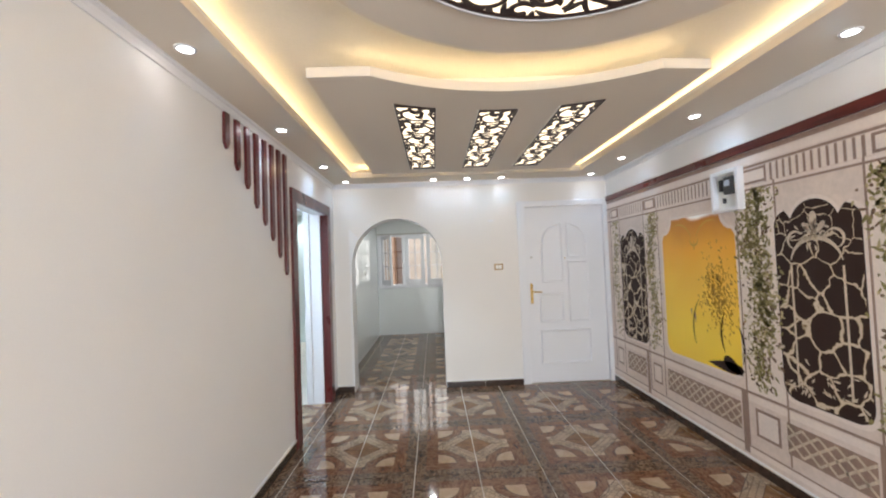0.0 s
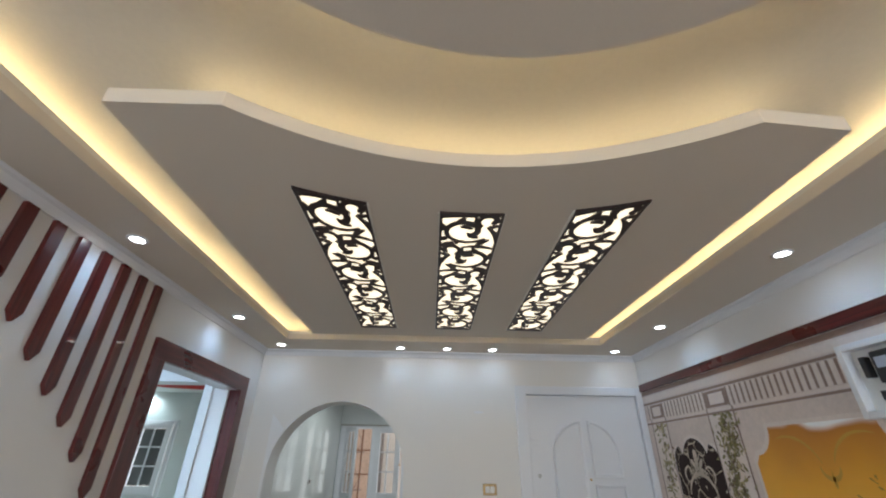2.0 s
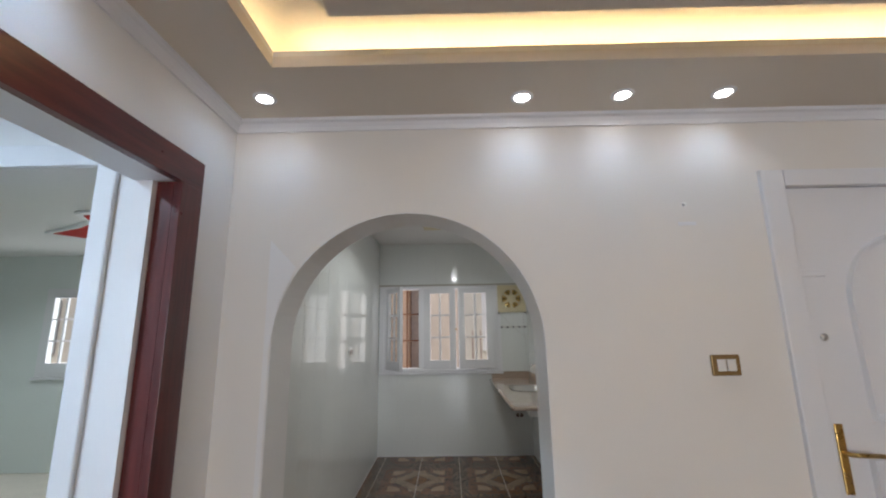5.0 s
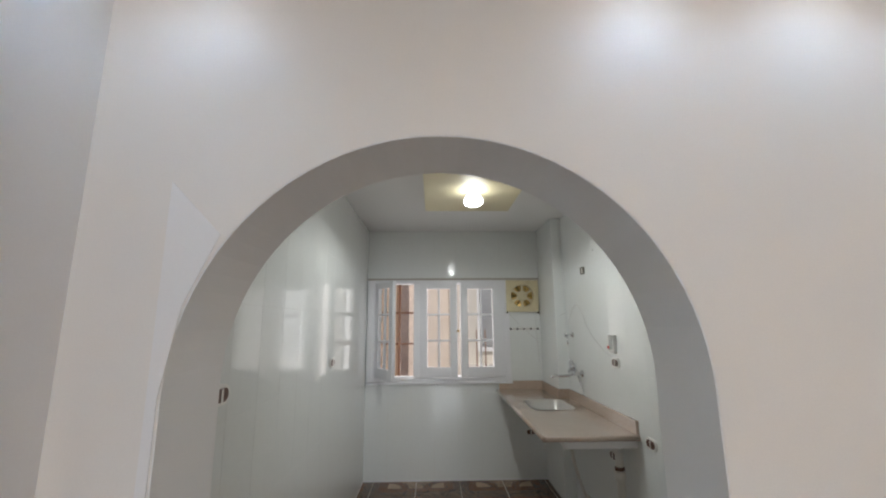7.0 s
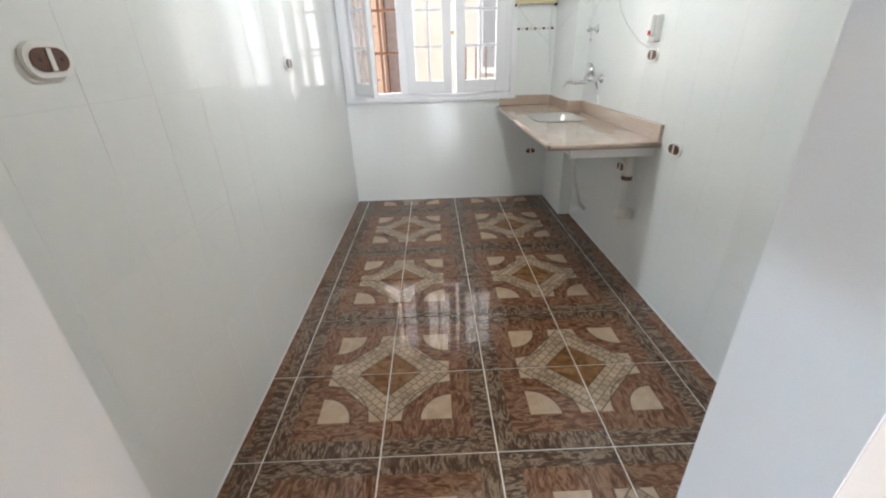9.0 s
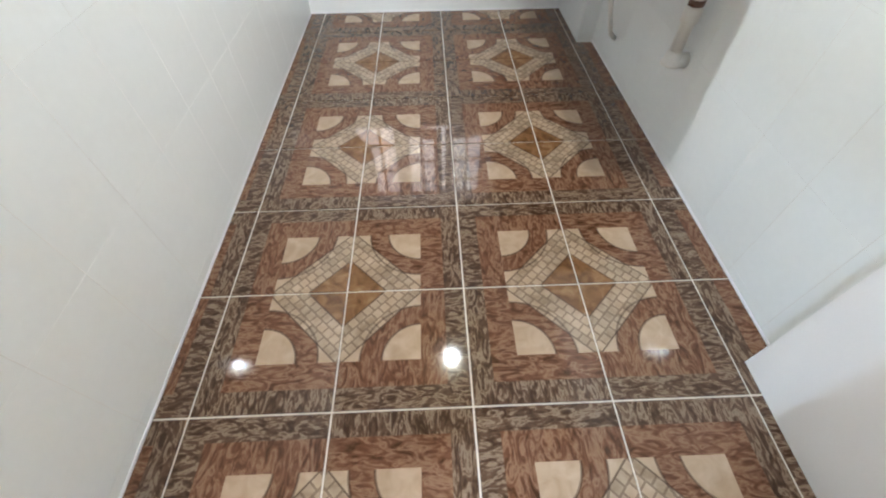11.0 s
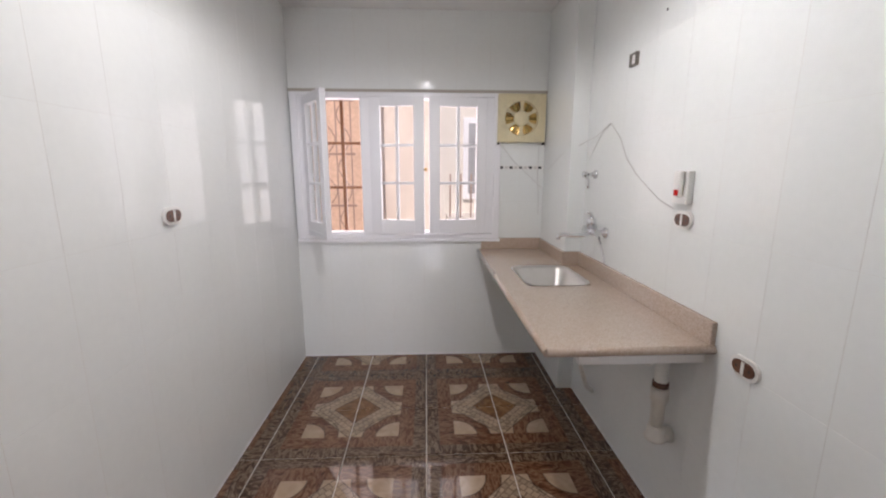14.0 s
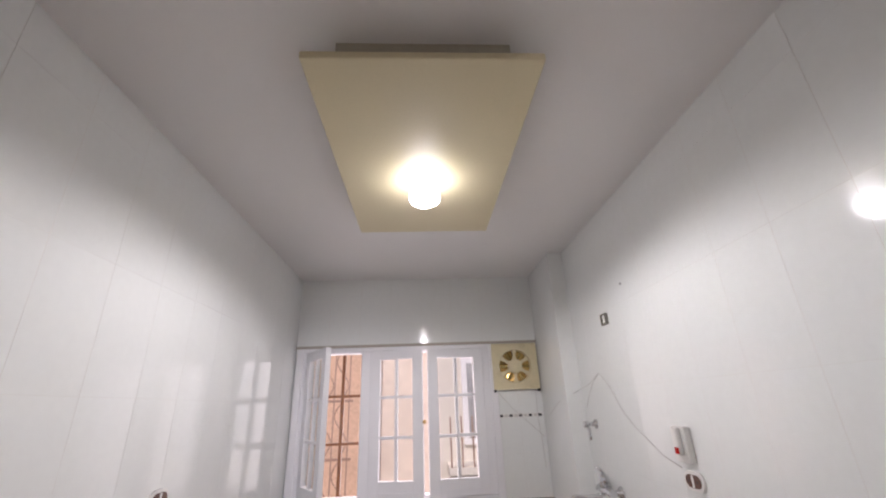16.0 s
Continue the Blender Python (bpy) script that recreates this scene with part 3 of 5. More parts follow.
door = thing("entrance_door", "closed white panelled entrance door with an arched top moulding", "door", (2.62, YF, 0))
leaf = part("leaf", box_bm(2.165, 3.082, YF + 0.012, YF + 0.055, 0.008, 2.05, 0.003), M_trim_white, door)
_yl = YF + 0.012
for o in (quarter(2.34, 2.60, 1.16, 1.86, 0.27, True), quarter(2.645, 2.885, 1.45, 1.86, 0.27, False),
          [(2.30, 0.70), (2.59, 0.70), (2.59, 1.04), (2.30, 1.04)], [(2.645, 0.70), (2.89, 0.70), (2.89, 1.41), (2.645, 1.41)], [(2.295, 0.22), (2.89, 0.22), (2.89, 0.61), (2.295, 0.61)]):
    part("moulding", ring_bm(o, 0.024, _yl, 0.017), M_trim_white, door)
for x0, x1, z0, z1 in ((2.072, 2.162, 0, 2.12), (3.085, 3.135, 0, 2.12), (2.162, 3.085, 2.052, 2.12)):
    part("frame", box_bm(x0, x1, YF - 0.018, YF + 0.03, z0, z1, 0.004), M_trim_white, door, "white painted door frame")
hd = part("handle_plate", box_bm(2.197, 2.228, _yl - 0.006, _yl, 0.92, 1.155, 0.003), M_brass, door, "worn brass handle plate")
part("lever", tube_bm([(2.212, _yl - 0.005, 1.06), (2.212, _yl - 0.04, 1.06), (2.23, _yl - 0.045, 1.06), (2.32, _yl - 0.043, 1.055)], 0.008), M_brass, hd)
part("bolt", box_bm(2.175, 2.27, _yl - 0.012, _yl, 1.69, 1.715, 0.003), M_trim_white, door, "painted slide bolt")
part("keyhole", lathe_bm([(0.014, 0), (0.014, -0.004), (0.004, -0.005)], (2.225, _yl, 1.46), "y", 14), M_steel, door, "steel keyhole cover")
part("peephole", lathe_bm([(0.008, 0), (0.008, -0.004), (0.002, -0.005)], (2.62, _yl, 1.44), "y", 12), M_brass, door, "brass peephole")


def switch_plate(name, label, cat, m, w, h, plate, rocker, n=2, group=""):
    """A wall plate with rockers in the local x-z plane, facing -y."""
    o = tagged(new(name), label, cat, group)
    for nm, bm, mt in [("plate", box_bm(-w / 2, w / 2, -0.009, 0, -h / 2, h / 2, 0.004), plate)] + \
            [("rocker", box_bm(-w / 2 + 0.016 + i * (w - 0.032) / n + 0.002, -w / 2 + 0.016 + (i + 1) * (w - 0.032) / n - 0.002, -0.013, -0.008, -h / 2 + 0.016, h / 2 - 0.016, 0.002), rocker) for i in range(n)]:
        p = new(nm, mesh_of(nm, bm, mt))
        p.parent = o
    o.matrix_world = m
    return o


switch_plate("light_switch", "gold-rimmed white double light switch on the wall", "light switch", pose(1.834, YF, 1.366), 0.105, 0.075, mat("dark_gilt_rim", (0.3, 0.19, 0.08), 0.35, 0.6, vary=0.15, scale=30), M_plastic, 2)
# two small leftovers high on the wall
solid("wall_hook", lathe_bm([(0.006, 0), (0.006, -0.012), (0.001, -0.014)], (1.76, YF, 1.985), "y", 10), M_plastic, "tiny white hook in the wall", "hook")
solid("wall_patch", box_bm(1.73, 1.80, YF - 0.003, YF, 1.90, 1.915, 0.001), M_trim_white, "small plaster patch on the wall", "plaster patch")
# thin strip of the wall beside the arch, paler than the rest
solid("plaster_patch", prism_bm([(0.105, YF - 0.0025, 0.09), (ARX - ARR - 0.002, YF - 0.0025, 0.09), (ARX - ARR - 0.002, YF - 0.0025, ARZ), (0.155, YF - 0.0025, 1.62), (0.215, YF - 0.0025, 1.76), (0.11, YF - 0.0025, 1.87)], (0, 0.0025, 0)), M_wall_white, "thin paler strip on the wall beside the arch", "plaster patch")

# ---------------------------------------------------------------- side doorway with its red wood frame
dw = thing("doorway_frame", "dark red stained wooden frame round the side doorway", "door frame", (XL, 4.93, 0))
for y0, y1, z0, z1, m in ((4.34, 4.447, 0, 1.998, M_redwood), (5.418, 5.525, 0, 1.998, M_redwood), (4.34, 5.525, 1.998, 2.10, M_redwood_h)):
    part("casing", box_bm(XL - 0.005, XL + 0.022, y0, y1, z0, z1, 0.0015), m, dw)
for y0, y1 in ((4.425, 4.447), (5.418, 5.44)):
    part("jamb", box_bm(XL - 0.06, XL - 0.005, y0, y1, 0, 1.998), M_redwood, dw)
    part("lining", box_bm(-0.184 if y0 < 5 else -0.231, XL - 0.0605, y0 if y0 < 5 else 5.397, y1, 0, 1.997), M_trim_white, dw, "white painted lining")
part("head", box_bm(-0.19, XL - 0.002, 4.447, 5.418, 1.998, 2.02, 0.002), M_trim_white, dw, "white painted head lining")

bd = thing("bedroom_doorway_frame", "white painted frame of the bedroom doorway", "door frame", (-0.74, 5.40, 0))
for x0, x1, z0, z1 in ((-0.30, -0.235, 0, 2.12), (-1.213, -1.14, 0, 2.12), (-1.14, -0.30, 2.045, 2.12)):
    part("casing", box_bm(x0, x1, 5.382, 5.40, z0, z1, 0.005), M_trim_white, bd)

# eight slats that hang from the cornice, each longer than the last
_tips = [2.125, 2.03, 1.943, 1.84, 1.74, 1.642, 1.522, 1.388]
for k, tip in enumerate(_tips):
    y = 3.335 + k * 0.1265
    w = 0.025
    bm = prism_bm([(XL, y - w, ZS - 0.055), (XL, y - w, tip + 0.035), (XL, y, tip), (XL, y + w, tip + 0.035), (XL, y + w, ZS - 0.055)], (0.018, 0, 0))
    solid("wall_slat", bm, M_redwood, "dark red wooden slat with a pointed end on the wall", "wall slat", group="stepped slats on the wall")

# ---------------------------------------------------------------- fretwork light panels


def crescent(cx, cy, r, a0, a1, w, n=14):
    """Tapered arc, as an outline."""
    outer, inner = [], []
    for k in range(n + 1):
        a = radians(a0 + (a1 - a0) * k / n)
        h = w * math.sin(math.pi * (0.06 + 0.88 * k / n)) / 2
        outer.append((cx + (r + h) * math.cos(a), cy + (r + h) * math.sin(a)))
        inner.append((cx + (r - h) * math.cos(a), cy + (r - h) * math.sin(a)))
    return outer + inner[::-1]


def drop(cx, cy, length, width, ang, n=14):
    """A leaf or drop, pointed at one end."""
    pts = []
    for k in range(n):
        t = k * math.tau / n
        x = math.cos(t) * length / 2
        y = math.sin(t) * width / 2 * (0.5 + 0.5 * math.cos(t)) ** 0.6 if k != n // 2 else 0
        c, s = math.cos(radians(ang)), math.sin(radians(ang))
        pts.append((cx + x * c - y * s, cy + x * s + y * c))
    return pts


def spiral(cx, cy, a0, a1, r0, r1, w0, w1, n=22):
    """Points and widths of a stroke that winds inwards and swells to a leafy end."""
    out = []
    for k in range(n + 1):
        f = k / n
        a = radians(a0 + (a1 - a0) * f)
        r = r0 + (r1 - r0) * f ** 0.8
        swell = w0 + (w1 - w0) * f + 0.02 * math.sin(math.pi * f)
        out.append((cx + r * math.cos(a), cy + r * math.sin(a), swell if k < n else swell * 0.35))
    return out


def curve(a, b, c, w, n=10, tip=0.3):
    """A bent stroke from a by b to c, fat in the middle."""
    out = []
    for k in range(n + 1):
        f = k / n
        x, y = ((1 - f) ** 2 * a[i] + 2 * f * (1 - f) * b[i] + f * f * c[i] for i in (0, 1))
        out.append((x, y, w * (tip + (1 - tip) * math.sin(math.pi * f))))
    return out


def scroll_strokes():
    """Dark strokes of one square of the fretwork: a large scroll, a small one and the leaves that tie them."""
    return [spiral(0.57, 0.50, 215, 610, 0.43, 0.17, 0.05, 0.115), spiral(0.20, 0.83, -60, 250, 0.20, 0.085, 0.05, 0.10, 16),
            curve((0.02, 0.02), (0.0, 0.42), (0.22, 0.62), 0.10), curve((0.40, 0.93), (0.75, 1.03), (1.0, 0.86), 0.085), curve((0.60, 0.92), (0.62, 0.8), (0.78, 0.72), 0.10),
            curve((0.33, 0.30), (0.47, 0.30), (0.53, 0.44), 0.11), curve((0.66, 0.62), (0.52, 0.66), (0.46, 0.56), 0.10), curve((0.86, 0.30), (0.93, 0.18), (0.99, 0.26), 0.12),
            curve((0.14, 0.22), (0.30, 0.12), (0.36, -0.04), 0.10), curve((0.66, 0.08), (0.85, 0.10), (0.99, -0.02), 0.09), curve((0.96, 0.5), (0.9, 0.62), (0.99, 0.72), 0.09),
            curve((0.03, 0.70), (0.1, 0.62), (0.2, 0.66), 0.08), curve((0.34, 0.74), (0.43, 0.80), (0.42, 0.92), 0.09), curve((0.0, 0.97), (0.1, 1.03), (0.22, 1.0), 0.09)]


def fret_bm(strokes, place, z, h, drop_by=0):
    """Strokes cut from a thin board; place maps the square to the ceiling, each stroke a hair lower than the last."""
    bm = bmesh.new()
    for i, pts in enumerate(strokes, drop_by):
        low = z - 0.00012 * i
        rows = []
        for k, (x, y, w) in enumerate(pts):
            a, c = pts[max(0, k - 1)], pts[min(len(pts) - 1, k + 1)]
            t = Vector((c[0] - a[0], c[1] - a[1])).normalized()
            ends = [place(min(1, max(0, x + s * t.y * w * 0.5)), y - s * t.x * w * 0.5) for s in (-1, 1)]
            rows.append([bm.verts.new((*e, zz)) for e in ends for zz in (low, z + h)])
        for a, c in zip(rows, rows[1:]):
            for p, q in ((0, 2), (1, 0), (2, 3)):
                bm.faces.new((a[p], a[q], c[q], c[p]))
        for r in (rows[0], rows[-1]):
            bm.faces.new((r[0], r[1], r[3], r[2]))
    bmesh.ops.recalc_face_normals(bm, faces=bm.faces)
    return bm


def near_end(x):
    """The strips end on a curve that follows the panel's hollow edge."""
    return DY + math.sqrt(1.567 ** 2 - (x - DX) ** 2)


UNITS = 6


def strip_light(x0):
    o = thing("fretwork_ceiling_light", "long lit ceiling panel behind dark scrolled fretwork", "ceiling light", (x0 + 0.12, 4.165, ZP), group="three strip lights")
    ends = [(x0 + 0.24 * k / 8, near_end(x0 + 0.24 * k / 8), ZP - 0.002) for k in range(9)]
    part("diffuser", prism_bm(ends + [(x0 + 0.24, 4.93, ZP - 0.002), (x0, 4.93, ZP - 0.002)], (0, 0, 0.002)), M_glow, o, "warm white glowing diffuser")
    for k in range(UNITS):
        def place(u, v):
            x = x0 + 0.24 * (u if k % 2 == 0 else 1 - u)
            f = min(1, max(0, (k + v) / UNITS))
            return x, 4.93 - f * (4.93 - near_end(x))
        for i, st in enumerate(scroll_strokes()):
            part("scroll" if i < 2 else "leaf", fret_bm([st], place, ZP - 0.0075, 0.005, i), M_fret, o)

    def whole(u, v):
        x = x0 + 0.24 * u
        return x, 4.93 - v * (4.93 - near_end(x))
    rim = [[(0.02, v / 12, 0.05) for v in range(13)], [(0.98, v / 12, 0.05) for v in range(13)], [(u / 8, 0.006, 0.012) for u in range(9)], [(u / 8, 1.0, 0.012) for u in range(9)]]
    part("rim", fret_bm(rim, whole, ZP - 0.0096, 0.0075), M_fret, o, "dark brown rim")
    bm = box_bm(x0 - 0.006, x0, near_end(x0), 4.936, ZP - 0.008, ZP)
    box_bm(x0 + 0.24, x0 + 0.246, near_end(x0 + 0.24), 4.936, ZP - 0.008, ZP, bm=bm)
    part("edging", bm, M_plaster, o, "thin pale edging")


for x0 in (0.889, 1.392, 1.882):
    strip_light(x0)

# round light in the disc: a ring of scrolls round a plain middle
RO, RI, RUNITS = 0.655, 0.43, 14
rl = thing("round_ceiling_light", "round lit ceiling panel behind a ring of dark scrolled fretwork", "ceiling light", (DX, DY, ZP + 0.01))
part("diffuser", lathe_bm([(RI, -0.001), (RI, -0.002), (RO, -0.002), (RO, -0.001)], (DX, DY, ZP + 0.01), seg=72), M_glow, rl, "warm white glowing diffuser")
for k in range(RUNITS):
    def place(u, v):
        r, a = RI + (RO - RI) * (u if k % 2 == 0 else 1 - u), (k + v) * math.tau / RUNITS
        return DX + r * math.cos(a), DY + r * math.sin(a)
    for i, st in enumerate(scroll_strokes()):
        part("scroll" if i < 2 else "leaf", fret_bm([st], place, ZP + 0.0025, 0.005, i), M_fret, rl)
for r0, r1 in ((RI, RI + 0.014), (RO - 0.014, RO)):
    part("rim", lathe_bm([(r0, -0.0014), (r0, -0.0098), (r1, -0.0098), (r1, -0.0014)], (DX, DY, ZP + 0.01), seg=72), M_fret, rl, "dark brown rim")
bm = lathe_bm([(RO, 0), (RO, -0.012), (RO + 0.012, -0.012), (RO + 0.014, 0)], (DX, DY, ZP + 0.01), seg=72)
part("edging", bm, M_trim_white, rl, "white rim")
part("centre_plate", lathe_bm([(0.002, -0.011), (RI - 0.01, -0.011), (RI, -0.007)], (DX, DY, ZP + 0.01), seg=64), M_wall_white, rl, "plain white middle")

# ---------------------------------------------------------------- printed mural on the right-hand wall
M_stone = mat("mural_stone_print", (0.7, 0.59, 0.53), 0.5, vary=0.12, scale=3, fine=40, bump=0.01)
M_stone_lt = mat("mural_pale_stone_print", (0.78, 0.68, 0.62), 0.5, vary=0.08, scale=6, fine=60, bump=0.01)
M_stone_dk = mat("mural_stone_shade_print", (0.3, 0.2, 0.16), 0.5, vary=0.15, scale=8, fine=60, bump=0.01)
M_mdark = mat("mural_dark_print", (0.045, 0.026, 0.022), 0.6, vary=0.5, scale=9, fine=50, bump=0.0, spec=0.15)
M_mcream = mat("mural_tracery_print", (0.6, 0.5, 0.39), 0.5, vary=0.25, scale=20, fine=90, bump=0.0)
M_ivy = [mat("mural_ivy_print", (0.24, 0.2, 0.075), 0.5, vary=0.5, scale=40, bump=0), mat("mural_ivy_light_print", (0.45, 0.37, 0.2), 0.5, vary=0.4, scale=40, bump=0),
         mat("mural_blossom_print", (0.58, 0.5, 0.4), 0.5, vary=0.2, scale=40, bump=0), mat("mural_ivy_brown_print", (0.17, 0.1, 0.06), 0.5, vary=0.4, scale=40, bump=0)]


def sunset_mat():
    m = mat("mural_sunset_print", (0.8, 0.5, 0.05), 0.4, bump=0.0)
    nt = m.node_tree
    co, sp, ns = nt.nodes.new("ShaderNodeTexCoord"), nt.nodes.new("ShaderNodeSeparateXYZ"), nt.nodes.new("ShaderNodeTexNoise")
    ns.inputs["Scale"].default_value = 2.5
    ad, cr = nt.nodes.new("ShaderNodeMath"), nt.nodes.new("ShaderNodeValToRGB")
    ad.operation = "MULTIPLY_ADD"
    ad.inputs[1].default_value = 0.3
    for p, c in ((0.62, (0.93, 0.62, 0.02)), (0.95, (0.95, 0.67, 0.06)), (1.3, (0.94, 0.58, 0.06)), (1.6, (0.88, 0.42, 0.03)), (1.86, (0.55, 0.2, 0.015))):
        e = cr.color_ramp.elements.new(min(1, p / 1.9))
        e.color = (*c, 1)
    cr.color_ramp.elements.remove(cr.color_ramp.elements[0])
    mr = nt.nodes.new("ShaderNodeMath")
    mr.operation = "DIVIDE"
    mr.inputs[1].default_value = 1.9
    nt.links.new(co.outputs["Object"], sp.inputs[0])
    nt.links.new(co.outputs["Object"], ns.inputs["Vector"])
    nt.links.new(ns.outputs["Fac"], ad.inputs[0])
    nt.links.new(sp.outputs[2], ad.inputs[2])
    nt.links.new(ad.outputs[0], mr.inputs[0])
    nt.links.new(mr.outputs[0], cr.inputs[0])
    nt.links.new(cr.outputs[0], nt.nodes["Principled BSDF"].inputs["Base Color"])
    return m


M_sunset = sunset_mat()


def branch_mat():
    """Print of pale forking branches over a dark ground, dense below and sparse above."""
    m = mat("mural_branch_print", (0.05, 0.03, 0.027), 0.6, bump=0.0, spec=0.15)
    nt = m.node_tree
    N, L = nt.nodes, nt.links
    co, ns, vm, ad, vo = N.new("ShaderNodeTexCoord"), N.new("ShaderNodeTexNoise"), N.new("ShaderNodeVectorMath"), N.new("ShaderNodeVectorMath"), N.new("ShaderNodeTexVoronoi")
    ns.inputs["Scale"].default_value, ns.inputs["Detail"].default_value = 9.0, 4
    vm.operation, ad.operation = "SCALE", "ADD"
    vm.inputs["Scale"].default_value = 0.09
    vo.feature = "DISTANCE_TO_EDGE"
    vo.inputs["Scale"].default_value, vo.inputs["Randomness"].default_value = 7.0, 0.85
    L.new(co.outputs["Object"], ns.inputs["Vector"])
    L.new(ns.outputs["Color"], vm.inputs[0])
    L.new(co.outputs["Object"], ad.inputs[0])
    L.new(vm.outputs[0], ad.inputs[1])
    L.new(ad.outputs[0], vo.inputs["Vector"])
    sp, wd, n2, ml, lt, mx, cr = N.new("ShaderNodeSeparateXYZ"), N.new("ShaderNodeMapRange"), N.new("ShaderNodeTexNoise"), N.new("ShaderNodeMath"), N.new("ShaderNodeMapRange"), N.new("ShaderNodeMix"), N.new("ShaderNodeValToRGB")
    L.new(co.outputs["Object"], sp.inputs[0])
    wd.inputs["From Min"].default_value, wd.inputs["From Max"].default_value = 1.1, 1.45
    wd.inputs["To Min"].default_value, wd.inputs["To Max"].default_value = 0.125, 0.05
    L.new(sp.outputs[2], wd.inputs["Value"])
    n2.inputs["Scale"].default_value, n2.inputs["Detail"].default_value = 14.0, 3
    L.new(co.outputs["Object"], n2.inputs["Vector"])
    ml.operation = "MULTIPLY"
    L.new(wd.outputs[0], ml.inputs[0])
    L.new(n2.outputs["Fac"], ml.inputs[1])
    L.new(vo.outputs["Distance"], lt.inputs["Value"])
    lt.inputs["From Min"].default_value = 0.0
    L.new(ml.outputs[0], lt.inputs["From Max"])
    lt.inputs["To Min"].default_value, lt.inputs["To Max"].default_value = 1.0, 0.0
    cr.color_ramp.elements[0].position, cr.color_ramp.elements[0].color = 0.08, (0.04, 0.022, 0.018, 1)
    cr.color_ramp.elements[1].position, cr.color_ramp.elements[1].color = 0.55, (0.62, 0.52, 0.4, 1)
    e = cr.color_ramp.elements.new(0.25)
    e.color = (0.32, 0.22, 0.12, 1)
    L.new(lt.outputs[0], cr.inputs[0])
    L.new(cr.outputs[0], N["Principled BSDF"].inputs["Base Color"])
    return m


M_branch = branch_mat()


def flat_bm(shapes, off, t=0.0008):
    """Outlines (y, z) laid on the mural, off in front of the wall."""
    bm = bmesh.new()
    for s in shapes:
        vs = [bm.verts.new((XR - off, y, z)) for y, z in s]
        ws = [bm.verts.new((XR - off + t, y, z)) for y, z in s]
        bm.faces.new(vs)
        for i in range(len(vs)):
            bm.faces.new((vs[i], ws[i], ws[(i + 1) % len(vs)], vs[(i + 1) % len(vs)]))
    bmesh.ops.recalc_face_normals(bm, faces=bm.faces)
    bmesh.ops.triangulate(bm, faces=[f for f in bm.faces if len(f.verts) > 4])
    return bm


def rect(y0, y1, z0, z1):
    return [(y0, z0), (y1, z0), (y1, z1), (y0, z1)]


def ribbon(a, c, w):
    a, c = Vector(a), Vector(c)
    n = Vector((-(c - a).y, (c - a).x)).normalized() * w / 2
    return [tuple(a - n), tuple(c - n), tuple(c + n), tuple(a + n)]


def rounded_frame(c, w, z0, z1, lobes=True, grow=0.0):
    """The outline of a painted opening: rounded foot, shoulders, a lobe on top."""
    h, r = w / 2 + grow, 0.09
    z0, z1 = z0 - grow, z1 + grow
    pts = [(c - h + r - r * math.cos(k * math.pi / 12), z0 + r - r * math.sin(k * math.pi / 12)) for k in range(7)]
    pts += [(c + h - r + r * math.sin(k * math.pi / 12), z0 + r - r * math.cos(k * math.pi / 12)) for k in range(7)]
    if lobes:
        s, lr = 0.1, h * 0.58
        pts += [(c + h - s + s * math.cos(k * math.pi / 12), z1 - lr * 0.9 + s * 0.9 * math.sin(k * math.pi / 12)) for k in range(6)]
        pts += [(c + lr * math.cos(0.35 + k * (math.pi - 0.7) / 14), z1 - lr + lr * math.sin(0.35 + k * (math.pi - 0.7) / 14)) for k in range(15)]
        pts += [(c - h + s - s * math.cos(k * math.pi / 12), z1 - lr * 0.9 + s * 0.9 * math.sin(k * math.pi / 12)) for k in range(5, -1, -1)]
    else:
        s = 0.13
        pts += [(c + h, z1 - s - 0.04), (c + h - 0.03, z1 - s)] + [(c + h - 0.03 - s * math.sin(k * math.pi / 12) * 0.9, z1 - s + s * (1 - math.cos(k * math.pi / 12))) for k in range(1, 7)]
        pts += [(c - h + 0.03 + s * math.sin(k * math.pi / 12) * 0.9, z1 - s + s * (1 - math.cos(k * math.pi / 12))) for k in range(6, 0, -1)] + [(c - h + 0.03, z1 - s), (c - h, z1 - s - 0.04)]
    return pts


mural = thing("wall_mural", "printed stone-facade wall mural with tracery windows, ivy and a sunset panel", "mural", (XR, 3.0, 0.08))
part("sheet", box_bm(XR - 0.0015, XR, YB, YF - 0.002, 0.082, 2.082), M_stone, mural, "beige stone print")
_rng = random.Random(5)
# bands of the printed entablature and dado
for z0, z1, m in ((2.05, 2.08, M_stone_dk), (2.0, 2.04, M_stone_lt), (1.975, 1.99, M_stone_dk), (1.845, 1.86, M_stone_lt), (1.83, 1.842, M_stone_dk), (0.50, 0.515, M_stone_dk), (0.45, 0.49, M_stone_lt), (0.11, 0.14, M_stone_lt), (0.145, 0.155, M_stone_dk)):
    part("band", flat_bm([rect(YB, YF - 0.003, z0, z1)], 0.0022), m, mural)
_flute = mesh_of("flute", flat_bm([rect(-0.013, 0.013, 1.865, 1.97)], 0.003), M_stone_lt)
_gap = mesh_of("flute_shade", flat_bm([rect(-0.008, 0.008, 1.865, 1.97)], 0.0024), M_stone_dk)
for k in range(84):
    y = 5.66 - k * 0.044
    if min(abs(y - p) for p in (5.55, 4.82, 3.58, 2.78)) < 0.1:
        continue
    for me, dy in ((_flute, 0), (_gap, 0.021)):
        o = new("flute", me)
        o.parent = mural
        o.matrix_parent_inverse = Matrix.Translation(-Vector(mural.location))
        o.location = (0, y + dy, 0)


